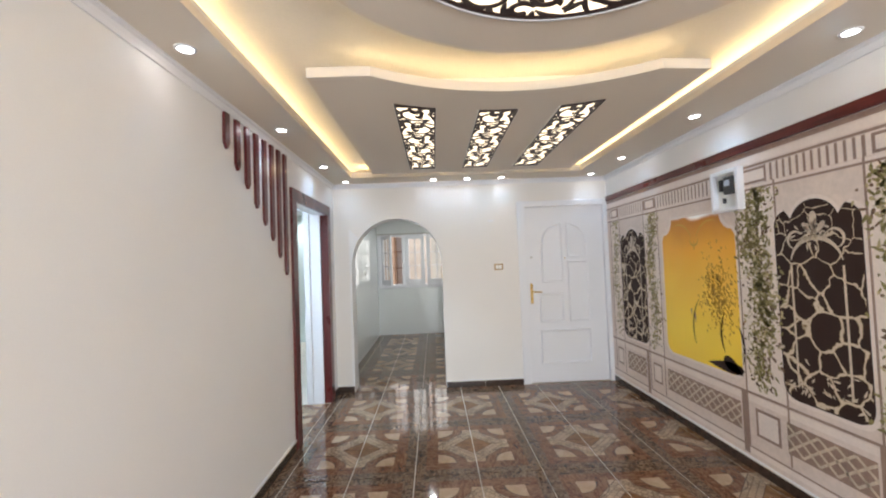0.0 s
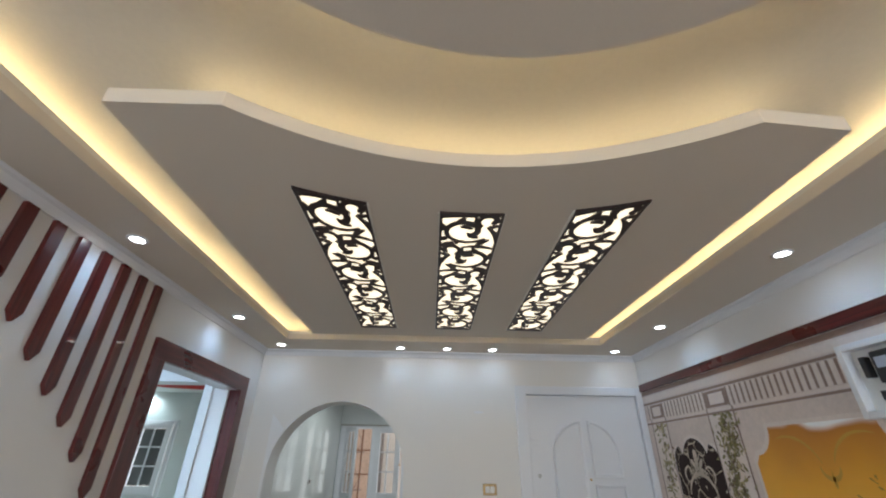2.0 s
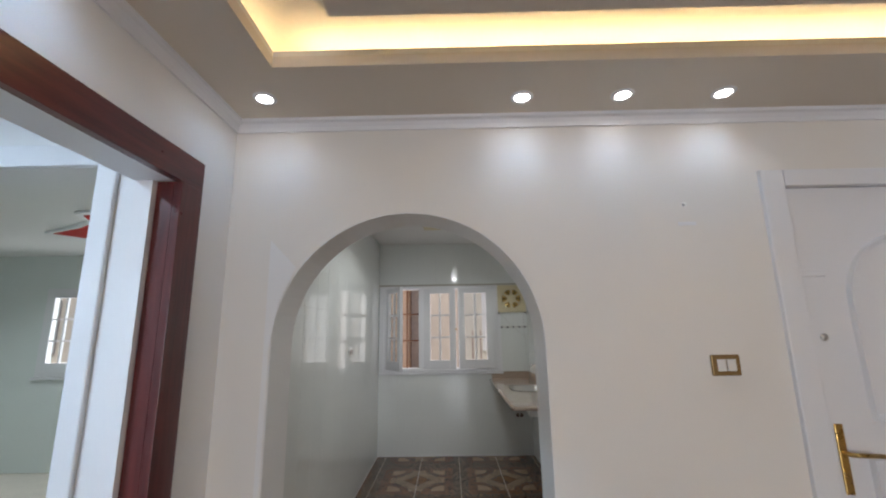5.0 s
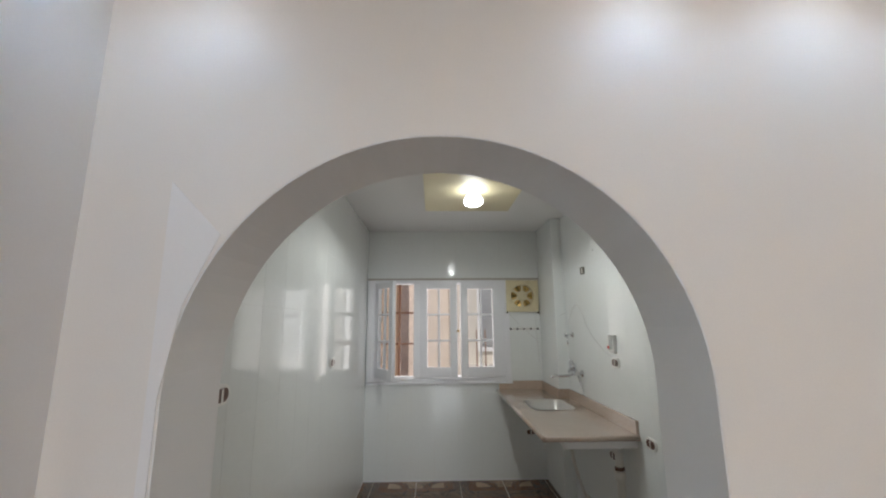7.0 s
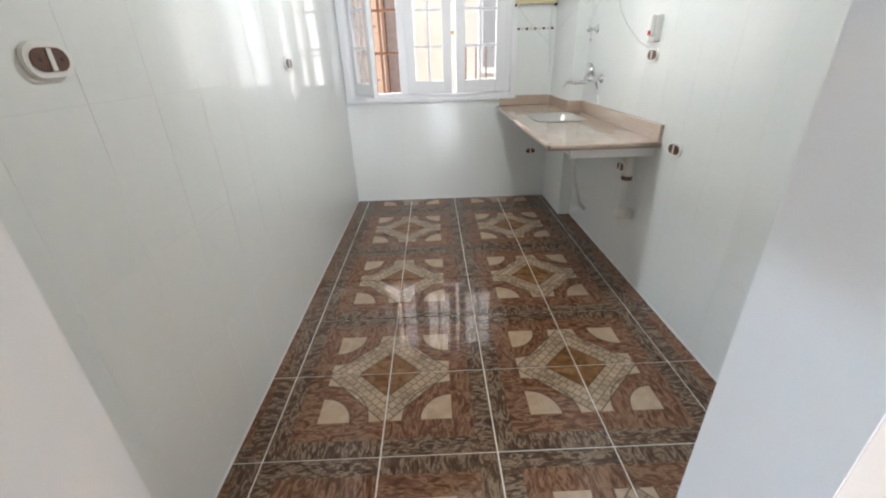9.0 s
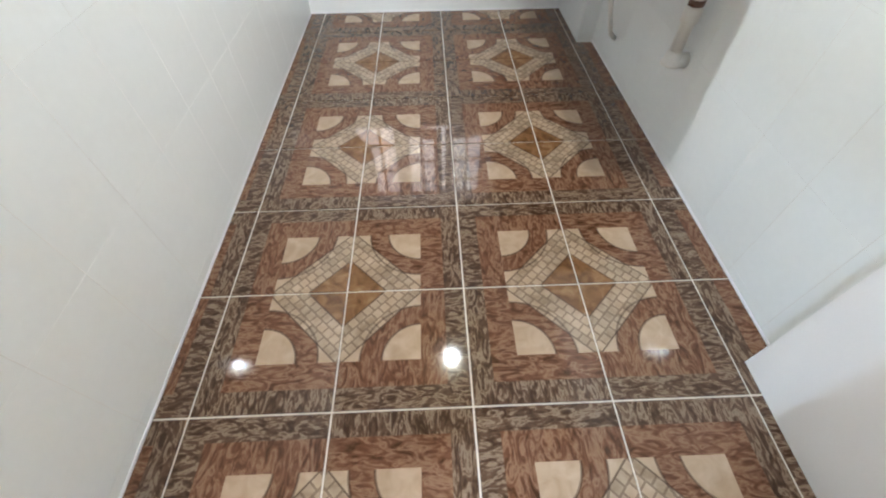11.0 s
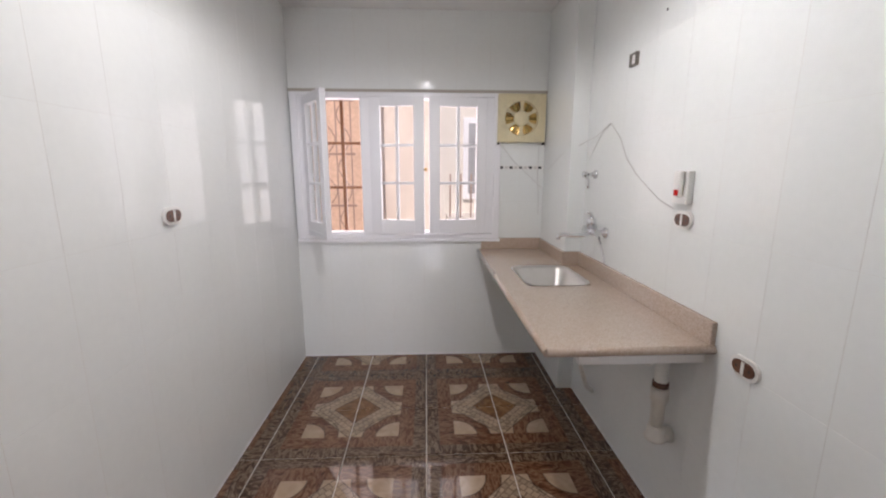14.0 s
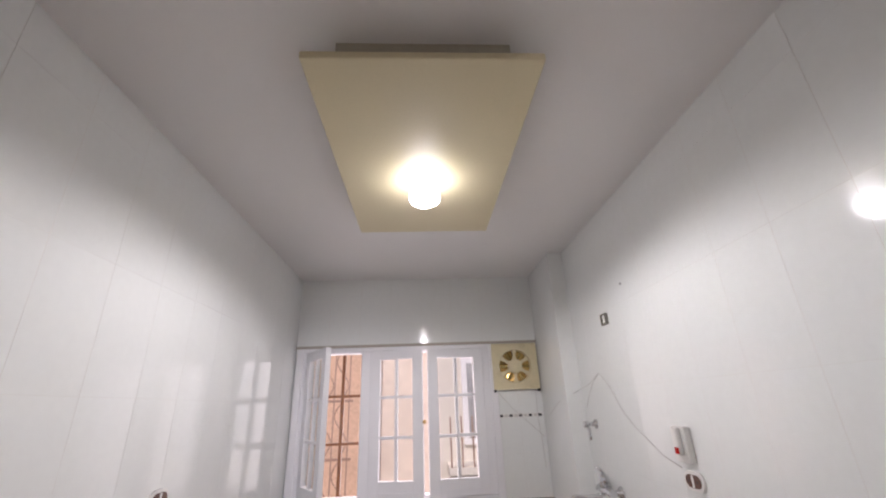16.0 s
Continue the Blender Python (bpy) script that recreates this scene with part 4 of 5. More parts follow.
def tracery_window(c, w, z0, z1, seed):
    rng = random.Random(seed)
    part("opening_border", flat_bm([rounded_frame(c, w, z0, z1, True, 0.022)], 0.0024), M_stone_lt, mural)
    part("opening", flat_bm([rounded_frame(c, w, z0, z1)], 0.003), M_mdark, mural, "dark print between the tracery")
    zt = z1 - 0.36
    part("branch_print", flat_bm([rounded_frame(c, w * 0.97, z0 + 0.008, z1 - 0.01)], 0.0033, 0.0002), M_branch, mural, "pale branching print on dark")
    shapes = [rect(c - w * 0.31, c - w * 0.285, z0 + 0.1, zt), rect(c + w * 0.285, c + w * 0.31, z0 + 0.1, zt)]
    shapes += [crescent(c, zt, w * 0.30, 10, 170, 0.026), drop(c, z1 - 0.13, 0.13, 0.06, 90), drop(c - 0.035, z1 - 0.16, 0.09, 0.04, 130), drop(c + 0.035, z1 - 0.16, 0.09, 0.04, 50), crescent(c - 0.11, z1 - 0.22, 0.05, 40, 250, 0.016), crescent(c + 0.11, z1 - 0.22, 0.05, -70, 140, 0.016)]
    for _ in range(46):
        a = rng.uniform(0, math.pi)
        shapes.append(drop(c + rng.gauss(0, 0.055), z1 - 0.19 + rng.gauss(0, 0.035), rng.uniform(0.015, 0.04), rng.uniform(0.01, 0.02), rng.uniform(0, 360), 8))
    for _ in range(40):
        shapes.append(drop(c + rng.uniform(-0.48, 0.48) * w * 0.9, z0 + 0.05 + abs(rng.gauss(0, 0.07)), rng.uniform(0.02, 0.05), rng.uniform(0.008, 0.02), rng.uniform(0, 360), 8))
    part("tracery", flat_bm(shapes, 0.0036, 0.0004), M_mcream, mural, "cream tracery print")


for c, seed in ((5.19, 1), (3.19, 2), (1.19, 3)):
    tracery_window(c, 0.5, 0.57, 1.71, seed)
# sunset panel with its tree
for c in (4.195, 2.195):
    part("sunset_border", flat_bm([rounded_frame(c, 0.87, 0.585, 1.73, False, 0.02)], 0.0024), M_stone_lt, mural)
    part("sunset", flat_bm([rounded_frame(c, 0.87, 0.585, 1.73, False)], 0.003), M_sunset, mural, "glowing yellow and orange sunset print")
    tree = [crescent(c - 0.16, 0.78, 0.3, 150, 200, 0.02), crescent(c - 0.55, 0.85, 0.3, -25, 30, 0.018), drop(c - 0.27, 0.625, 0.36, 0.11, 178), drop(c - 0.35, 0.64, 0.2, 0.13, 25), crescent(c - 0.3, 0.85, 0.36, -20, 40, 0.012)]
    part("tree_trunk", flat_bm(tree, 0.0036, 0.0004), M_mdark, mural, "dark tree trunk print")
    leaves = [drop(c - 0.24 + _rng.gauss(0, 0.085), 1.13 + _rng.gauss(0, 0.13), _rng.uniform(0.015, 0.045), _rng.uniform(0.008, 0.02), _rng.uniform(20, 110), 8) for _ in range(420)]
    tagged(part("tree_leaves", flat_bm(leaves, 0.0036, 0.0004), mat("mural_foliage_print", (0.5, 0.27, 0.03), 0.5, vary=0.5, scale=30, bump=0), mural, "brown foliage print"), kind="stuff")
    part("ornament", flat_bm([crescent(c, 1.55, 0.05, 180, 360, 0.02), crescent(c - 0.2, 1.5, 0.18, 20, 110, 0.014), crescent(c + 0.2, 1.5, 0.18, 70, 160, 0.014), drop(c, 1.5, 0.07, 0.02, 270)], 0.0036, 0.0004), mat("mural_faded_orange_print", (0.6, 0.33, 0.04), 0.5, bump=0), mural)
    part("bird", flat_bm([drop(c + 0.03, 0.93, 0.09, 0.022, 85), drop(c + 0.075, 0.97, 0.06, 0.016, 95)], 0.0036, 0.0004), M_stone_dk, mural)
# ivy columns, with the pilaster behind each
for c, w, n in ((5.56, 0.10, 110), (4.82, 0.115, 220), (3.58, 0.15, 420), (2.78, 0.13, 300)):
    part("pilaster", flat_bm([rect(c - w, c + w, 0.52, 1.83)], 0.0022), M_stone_lt, mural)
    part("pilaster_edge", flat_bm([rect(c - w - 0.012, c - w, 0.16, 1.97), rect(c + w, c + w + 0.012, 0.16, 1.97)], 0.0026), M_stone_dk, mural)
    part("pilaster_head", flat_bm([rect(c - w, c + w, 1.87, 1.965)], 0.0026), M_stone_dk, mural)
    part("pilaster_head_square", flat_bm([rect(c - w * 0.6, c + w * 0.6, 1.885, 1.95)], 0.0032), M_stone_lt, mural)
    part("dado_square", flat_bm([rect(c - w * 0.62, c + w * 0.62, 0.24, 0.42)], 0.0026), M_stone_dk, mural)
    part("dado_square_face", flat_bm([rect(c - w * 0.5, c + w * 0.5, 0.258, 0.402)], 0.0032), M_stone_lt, mural)
    for m, share in zip(M_ivy, (0.4, 0.25, 0.15, 0.2)):
        ls = []
        for _ in range(int(n * share * 3.2)):
            z = 0.55 + 1.28 * _rng.random() ** 0.8
            sway = 0.03 * math.sin(z * 7 + c)
            ls.append(drop(c + sway + _rng.gauss(0, w * 0.42), z, _rng.uniform(0.015, 0.05), _rng.uniform(0.012, 0.03), _rng.uniform(0, 360), 8))
        tagged(part("ivy", flat_bm(ls, 0.0038 + 0.0002 * share, 0.0004), m, mural, "ivy foliage print"), kind="stuff")
for y0, y1 in ((5.02, 5.4), (3.80, 4.66), (2.95, 3.44), (1.8, 2.6)):
    part("lattice_ground", flat_bm([rect(y0, y1, 0.235, 0.42)], 0.0026), M_stone_dk, mural)
    ls = []
    n = max(4, int((y1 - y0) / 0.09))
    for k in range(n):
        a, b = y0 + (y1 - y0) * k / n, y0 + (y1 - y0) * (k + 1) / n
        for za, zb in ((0.25, 0.33), (0.33, 0.405)):
            ls += [ribbon((a, za), (b, zb), 0.014), ribbon((a, zb), (b, za), 0.014)]
    part("lattice", flat_bm(ls, 0.0033, 0.0004), M_mcream, mural, "printed lattice")
    part("lattice_shade", flat_bm([rect(y0 - 0.06, y0 - 0.015, 0.1, 0.5)], 0.003), M_stone_dk, mural)
part("top_rail", box_bm(XR - 0.02, XR, YB, YF - 0.02, 2.082, 2.14, 0.003), M_redwood_h, mural, "dark red wooden rail along the top")

# electricity meter in a white box frame
mb = thing("electricity_meter", "electricity meter in a white open wall box over the mural", "electricity meter", (XR - 0.005, 3.775, 1.72))
for y0, y1, z0, z1 in ((3.645, 3.672, 1.715, 2.0), (3.878, 3.905, 1.715, 2.0), (3.672, 3.878, 1.715, 1.742), (3.672, 3.878, 1.973, 2.0)):
    part("box_side", box_bm(XR - 0.05, XR - 0.004, y0, y1, z0, z1, 0.003), M_trim_white, mb)
part("back", box_bm(XR - 0.012, XR - 0.004, 3.672, 3.878, 1.742, 1.973), M_plastic, mb)
mt = part("meter", box_bm(XR - 0.055, XR - 0.012, 3.69, 3.775, 1.83, 1.95, 0.008), M_black, mb, "black meter")
part("display", box_bm(XR - 0.058, XR - 0.055, 3.71, 3.758, 1.885, 1.925, 0.001), mat("meter_display", (0.45, 0.5, 0.6), 0.15), mt, "pale display")
part("fuse", box_bm(XR - 0.04, XR - 0.012, 3.81, 3.835, 1.86, 1.94, 0.003), M_black, mb, "black fuse")
part("terminal", box_bm(XR - 0.03, XR - 0.012, 3.8, 3.815, 1.775, 1.81, 0.002), M_black, mb)

# ---------------------------------------------------------------- skirting of the hall
for nm, (x0, x1, y0, y1) in (("left", (XL, XL + 0.009, YB, 4.34)), ("right", (XR - 0.009, XR, YB, YF)), ("a", (XL, ARX - ARR, YF - 0.009, YF)), ("b", (ARX + ARR, 2.072, YF - 0.009, YF)), ("c", (XL, XL + 0.009, 5.525, YF - 0.009))):
    sk = structure("baseboard", box_bm(x0, x1, y0, y1, 0.0, 0.072), M_grout, "dark polished tile skirting with a pale top joint", "skirting")
    along = (x1 - x0) < (y1 - y0)
    n = max(1, round(((y1 - y0) if along else (x1 - x0)) / TILE))
    for k in range(n):
        a, b = k / n, (k + 1) / n
        g = 0.003
        if along:
            xx = (x0 + 0.0, x1 + 0.003) if x0 < 1 else (x0 - 0.003, x1)
            part("skirting_tile", box_bm(*xx, y0 + (y1 - y0) * a + g / 2, y0 + (y1 - y0) * b - g / 2, 0.001, 0.066), M_skirt, sk)
        else:
            part("skirting_tile", box_bm(x0 + (x1 - x0) * a + g / 2, x0 + (x1 - x0) * b - g / 2, y0 - 0.003, y1, 0.001, 0.066), M_skirt, sk)
    top = [x0, x1, y0, y1]
    part("top_joint", box_bm(*top, 0.0725, 0.082), M_trim_white, sk, "pale joint line")

# ---------------------------------------------------------------- windows


def sash(parent, hinge, y, z0, z1, width, angle, right=False, glass=None, name="sash"):
    """A glazed sash, two panes by three, hung at hinge and swung into the room by angle degrees."""
    s = -1 if right else 1
    m = Matrix.Translation((hinge, y, z0)) @ pose(0, 0, 0, 0, 0, -s * angle)
    h, st = z1 - z0, 0.076
    bm = bmesh.new()
    for a, b, c, d in ((0, st, 0, h), (width - st, width, 0, h), (st, width - st, 0, 0.105), (st, width - st, h - 0.065, h)):
        box_bm(min(s * a, s * b), max(s * a, s * b), -0.02, 0.02, c, d, 0.003, bm)
    for a, b, c, d in ((0.03, width - 0.03, 0.03, 0.036), (0.03, width - 0.03, h - 0.03, h - 0.024)):
        box_bm(min(s * a, s * b), max(s * a, s * b), -0.024, -0.018, c, d, 0.0, bm)
    bm.transform(m)
    f = part(name, bm, M_trim_white, parent, "white painted sash")
    gw, gh = width - 2 * st, h - 0.17
    bars = bmesh.new()
    xm = s * width / 2
    box_bm(xm - 0.011, xm + 0.011, -0.014, 0.014, 0.105, h - 0.065, 0.002, bars)
    for k in (1, 2):
        zc = 0.105 + gh * k / 3
        box_bm(min(s * st, s * (width - st)), max(s * st, s * (width - st)), -0.0135, 0.0135, zc - 0.01, zc + 0.01, 0.002, bars)
    bars.transform(m)
    part("glazing_bars", bars, M_trim_white, f)
    for i in range(2):
        for k in range(3):
            a, b = st + i * gw / 2 + 0.012, st + (i + 1) * gw / 2 - 0.012
            g = box_bm(min(s * a, s * b), max(s * a, s * b), -0.002, 0.002, 0.105 + gh * k / 3 + 0.011, 0.105 + gh * (k + 1) / 3 - 0.011)
            g.transform(m)
            p = part("pane", g, glass or M_glass, f)
            p.visible_shadow = glass is not None
    return f


kw = thing("window_1", "white painted wooden kitchen window with three sashes, one swung open", "window", (0.7, KB, WZ0), kind="structure")
yw = KB + 0.035
for x0, x1, z0, z1 in ((WX0, 0.02, WZ0, WZ1), (0.425, 0.50, WZ0 + 0.05, WZ1 - 0.04), (1.36, WX1, WZ0, WZ1), (0.02, 1.36, WZ0, WZ0 + 0.05), (0.02, 1.36, WZ1 - 0.04, WZ1)):
    part("frame", box_bm(x0, x1, KB - 0.012, KB + 0.09, z0, z1, 0.004), M_trim_white, kw)
for x0, x1, z0, z1 in ((WX0 - 0.0, WX0 + 0.05, WZ0, WZ1), (WX1 - 0.05, WX1, WZ0, WZ1), (WX0 + 0.05, WX1 - 0.05, WZ0, WZ0 + 0.035), (WX0 + 0.05, WX1 - 0.05, WZ1 - 0.03, WZ1)):
    part("casing", box_bm(x0, x1, KB - 0.03, KB - 0.0125, z0, z1, 0.004), M_trim_white, kw, "white casing")
_zs0, _zs1 = WZ0 + 0.045, WZ1 - 0.035
sash(kw, 0.025, KB - 0.015, _zs0, _zs1, 0.40, 57)
sash(kw, 0.50, KB - 0.02, _zs0, _zs1, 0.40, 8)
sash(kw, 1.36, KB - 0.02, _zs0, _zs1, 0.43, 6, right=True)
part("catch", lathe_bm([(0.012, 0), (0.014, -0.02), (0.004, -0.03)], (0.905, KB - 0.075, 1.5), "y", 12), M_brass, kw, "brass window catch")
part("sill", box_bm(WX0 - 0.005, WX1 + 0.01, KB - 0.04, KB - 0.002, WZ0 - 0.025, WZ0 - 0.001, 0.004), M_trim_white, kw, "white sill")
M_outer = wood_mat("brown_outer_wood", (0.2, 0.07, 0.025), (0.32, 0.13, 0.05))
part("outer_bar", box_bm(0.25, 0.275, KB + 0.15, KB + 0.175, WZ0, WZ1), M_outer, kw, "brown outer bar")
for z in (1.35, 1.69):
    for a, b in ((WX0, 0.25), (0.275, 0.43)):
        part("outer_bar", box_bm(a, b, KB + 0.152, KB + 0.172, z, z + 0.02), M_outer, kw, "brown outer bar")
# thin lintel ledge over window and fan, its shadow line put in as grey
structure("trim", box_bm(WX0 - 0.012, 1.81, KB - 0.016, KB - 0.005, WZ1 + 0.003, WZ1 + 0.022), mat("lintel_shadow_line", (0.42, 0.38, 0.33), 0.6), "thin lintel ledge with its shadow line coloured in grey", "trim")

bw = thing("window_2", "white wooden bedroom window with open sashes", "window", (-3.15, RB, 1.05), kind="structure")
for x0, x1, z0, z1 in ((-4.0, -3.95, 1.03, 2.05), (-2.5, -2.45, 1.03, 2.05), (-3.95, -2.5, 1.03, 1.08), (-3.95, -2.5, 2.0, 2.05), (-3.51, -3.46, 1.08, 2.0), (-3.05, -3.0, 1.08, 2.0)):
    part("frame", box_bm(x0, x1, RB - 0.03, RB + 0.08, z0, z1, 0.004), M_trim_white, bw)
sash(bw, -3.95, RB - 0.03, 1.08, 2.0, 0.45, 2)
sash(bw, -3.05, RB - 0.035, 1.08, 2.0, 0.42, 82, right=True)
sash(bw, -3.0, RB - 0.03, 1.08, 2.0, 0.5, 3, glass=M_grey)
part("sill", box_bm(-4.03, -2.42, RB - 0.045, RB - 0.002, 1.0, 1.028, 0.004), M_trim_white, bw, "white sill")
part("outer_bar", box_bm(-3.36, -3.22, RB + 0.1, RB + 0.13, 1.3, 1.86, 0.004), M_outer, bw, "brown outer shutter")

# ---------------------------------------------------------------- bedroom ceiling ornament
rd = thing("ceiling_ornament", "red leaf-shaped gypsum ornament with a white rim on the bedroom ceiling", "ceiling ornament", (-1.8, 7.8, 2.46))
def leaf_outline(g):
    return [(-2.86 - g * 2, 7.79), (-2.45, 7.62 - g), (-2.2, 7.46 - g), (-2.08 - g, 7.24 - g), (-1.2, 7.0 - g), (-0.95 + g, 7.9), (-1.3 + g, 8.35 + g), (-2.0, 8.5 + g), (-2.42, 8.36 + g), (-2.68, 8.1 + g)]
part("rim", prism_bm([(x, y, 2.438) for x, y in leaf_outline(0.04)], (0, 0, 0.022)), M_trim_white, rd, "white rim")
part("leaf", prism_bm([(x, y, 2.434) for x, y in leaf_outline(0.0)], (0, 0, 0.026)), M_red, rd, "glossy red face")

# ---------------------------------------------------------------- kitchen counter with its sink
SX0, SX1, SY0, SY1 = 1.45, 1.79, 8.36, 8.80
CT = 0.89
ctr = thing("worktop", "speckled brown granite worktop with an upstand along the walls", "worktop", (1.6, 8.5, CT - 0.035))
bm = bmesh.new()
_gx, _gy = (1.315, SX0, SX1, 1.81, KR - 0.006), (7.585, SY0, SY1, 8.86, KB - 0.006)
_gv = {(i, j): bm.verts.new((x, y, CT)) for i, x in enumerate(_gx) for j, y in enumerate(_gy)}
_gf = [bm.faces.new((_gv[i, j], _gv[i + 1, j], _gv[i + 1, j + 1], _gv[i, j + 1])) for i in range(4) for j in range(4) if (i, j) not in ((1, 1), (3, 3))]
_ex = bmesh.ops.extrude_face_region(bm, geom=_gf)
bmesh.ops.translate(bm, verts=[g for g in _ex["geom"] if isinstance(g, bmesh.types.BMVert)], vec=(0, 0, -0.03))
bmesh.ops.delete(bm, geom=[v for v in bm.verts if not v.link_faces], context="VERTS")
for j in range(4):
    for i in range(4):
        if (i, j) not in ((1, 1), (3, 3)) and not bm.faces.get((_gv[i, j], _gv[i + 1, j], _gv[i + 1, j + 1], _gv[i, j + 1])):
            bm.faces.new((_gv[i, j], _gv[i + 1, j], _gv[i + 1, j + 1], _gv[i, j + 1]))
bmesh.ops.recalc_face_normals(bm, faces=bm.faces)
part("slab", bm, M_granite, ctr)
part("nosing", tube_bm([(1.318, 7.585, CT - 0.015), (1.318, KB - 0.01, CT - 0.015)], 0.0155, 12), M_granite, ctr)
part("nosing", tube_bm([(1.318, 7.588, CT - 0.015), (KR - 0.01, 7.588, CT - 0.015)], 0.0155, 12), M_granite, ctr)
for x0, x1, y0, y1 in ((KR - 0.026, KR - 0.0055, 7.59, 8.84), (1.79, KR - 0.0055, 8.84, 8.86), (1.79, 1.81, 8.86, KB - 0.026), (1.335, 1.81, KB - 0.026, KB - 0.0055)):
    part("upstand", box_bm(x0, x1, y0, y1, CT, CT + 0.085, 0.003), M_granite, ctr)
part("bearer", box_bm(1.45, KR - 0.006, 7.63, 7.66, CT - 0.085, CT - 0.03, 0.002), M_wall_white, ctr, "white bearer under the slab")
part("bearer", box_bm(1.45, 1.48, 7.66, KB - 0.006, CT - 0.075, CT - 0.03, 0.002), M_wall_white, ctr, "white bearer under the slab")
sk = thing("sink", "small stainless steel sink set into the worktop", "sink", (1.62, 8.58, CT))
bm = bmesh.new()
_lv = []
for grow, z in ((0.012, CT + 0.003), (0.0, CT + 0.002), (-0.01, CT - 0.01), (-0.03, CT - 0.13), (-0.06, CT - 0.15)):
    r = 0.07
    loop = []
    for cx, cy, a0 in ((SX1 - r, SY1 - r, 0), (SX0 + r, SY1 - r, 90), (SX0 + r, SY0 + r, 180), (SX1 - r, SY0 + r, 270)):
        for k in range(6):
            a = radians(a0 + 18 * k)
            loop.append(bm.verts.new((cx + (r + grow) * math.cos(a), cy + (r + grow) * math.sin(a), z)))
    _lv.append(loop)
for a, c in zip(_lv, _lv[1:]):
    for k in range(24):
        bm.faces.new((a[k], a[(k + 1) % 24], c[(k + 1) % 24], c[k])).smooth = True
bm.faces.new(_lv[-1])
bmesh.ops.recalc_face_normals(bm, faces=bm.faces)
part("bowl", bm, M_steel, sk)
part("drain", lathe_bm([(0.03, 0.0), (0.03, 0.003), (0.02, 0.001), (0.002, 0.001)], (1.62, 8.58, CT - 0.15), seg=18), M_chrome, sk, "chrome drain")
# waste pipe and the supply hose below
wp = thing("waste_pipe", "white plastic waste pipe under the worktop", "waste pipe", (1.80, 7.95, 0.3))
part("pipe", tube_bm([(1.62, 8.58, CT - 0.16), (1.62, 8.58, 0.69), (1.66, 8.56, 0.655), (1.76, 8.52, 0.655), (1.80, 8.5, 0.63)], 0.018, 12), M_pvc, wp)
part("standpipe", tube_bm([(1.85, 7.77, CT - 0.04), (1.85, 7.77, 0.45)], 0.026, 14), M_pvc, wp)
part("collar", lathe_bm([(0.027, 0.03), (0.035, 0.025), (0.035, -0.025), (0.027, -0.03)], (1.85, 7.77, 0.60), seg=18), M_pvc, wp)
part("foot", lathe_bm([(0.027, 0.06), (0.034, 0.05), (0.036, 0.02), (0.042, 0.012), (0.042, 0.0), (0.03, -0.006), (0.004, -0.008)], (1.85, 7.77, 0.40), seg=18), M_pvc, wp, "flared white foot")
part("clamp", lathe_bm([(0.0265, 0.012), (0.031, 0.010), (0.031, -0.010), (0.0265, -0.012)], (1.85, 7.77, 0.645), seg=18), M_socket, wp, "dark pipe clamp")
part("wall_stub", tube_bm([(1.86, 7.77, 0.42), (KR - 0.008, 7.77, 0.415)], [0.028, 0.032], 14), M_pvc, wp, "stub into the wall")
hs = thing("supply_hose", "grey flexible hose under the worktop", "hose", (1.7, 8.4, 0.3))
part("hose", tube_bm([(1.78, 8.5, 0.72), (1.76, 8.46, 0.6), (1.77, 8.44, 0.48), (1.81, 8.45, 0.34), (1.86, 8.49, 0.22), (KR - 0.006, 8.53, 0.17)], 0.013, 10), M_pvc, hs)

# taps
tp = thing("kitchen_tap", "chrome wall-mounted mixer tap with a swan spout", "tap", (KR - 0.006, 8.58, 1.16))
for dy in (-0.075, 0.075):
    part("flange", lathe_bm([(0.03, 0), (0.03, -0.008), (0.014, -0.014), (0.014, -0.05)], (KR - 0.006, 8.58 + dy, 1.15), "x", 18), M_chrome, tp)
part("body", tube_bm([(KR - 0.06, 8.49, 1.15), (KR - 0.06, 8.67, 1.15)], 0.021, 14), M_chrome, tp)
part("spout", tube_bm([(KR - 0.06, 8.58, 1.14), (KR - 0.09, 8.58, 1.128), (KR - 0.16, 8.585, 1.122), (KR - 0.225, 8.59, 1.128), (KR - 0.245, 8.59, 1.122), (KR - 0.25, 8.59, 1.1)], 0.012, 12), M_chrome, tp)
part("cartridge", lathe_bm([(0.024, 0), (0.027, 0.045), (0.024, 0.06), (0.004, 0.066)], (KR - 0.06, 8.58, 1.165), seg=16), M_chrome, tp)
part("lever", tube_bm([(KR - 0.06, 8.58, 1.225), (KR - 0.068, 8.58, 1.25), (KR - 0.095, 8.577, 1.262)], [0.011, 0.01, 0.008], 10), M_chrome, tp)
part("hose", tube_bm([(KR - 0.045, 8.52, 1.14), (KR - 0.035, 8.45, 1.03), (KR - 0.04, 8.42, 0.98)], 0.006, 8), M_chrome, tp)
vt = thing("stop_valve", "small chrome stop valve on the tiled wall", "valve", (KR - 0.006, 8.665, 1.46))
part("flange", lathe_bm([(0.026, 0), (0.026, -0.006), (0.012, -0.012), (0.012, -0.05), (0.018, -0.052), (0.018, -0.075), (0.01, -0.08)], (KR - 0.006, 8.70, 1.47), "x", 18), M_chrome, vt)
part("lever", tube_bm([(KR - 0.07, 8.70, 1.47), (KR - 0.075, 8.64, 1.44), (KR - 0.075, 8.63, 1.39)], 0.008, 10), M_chrome, vt)

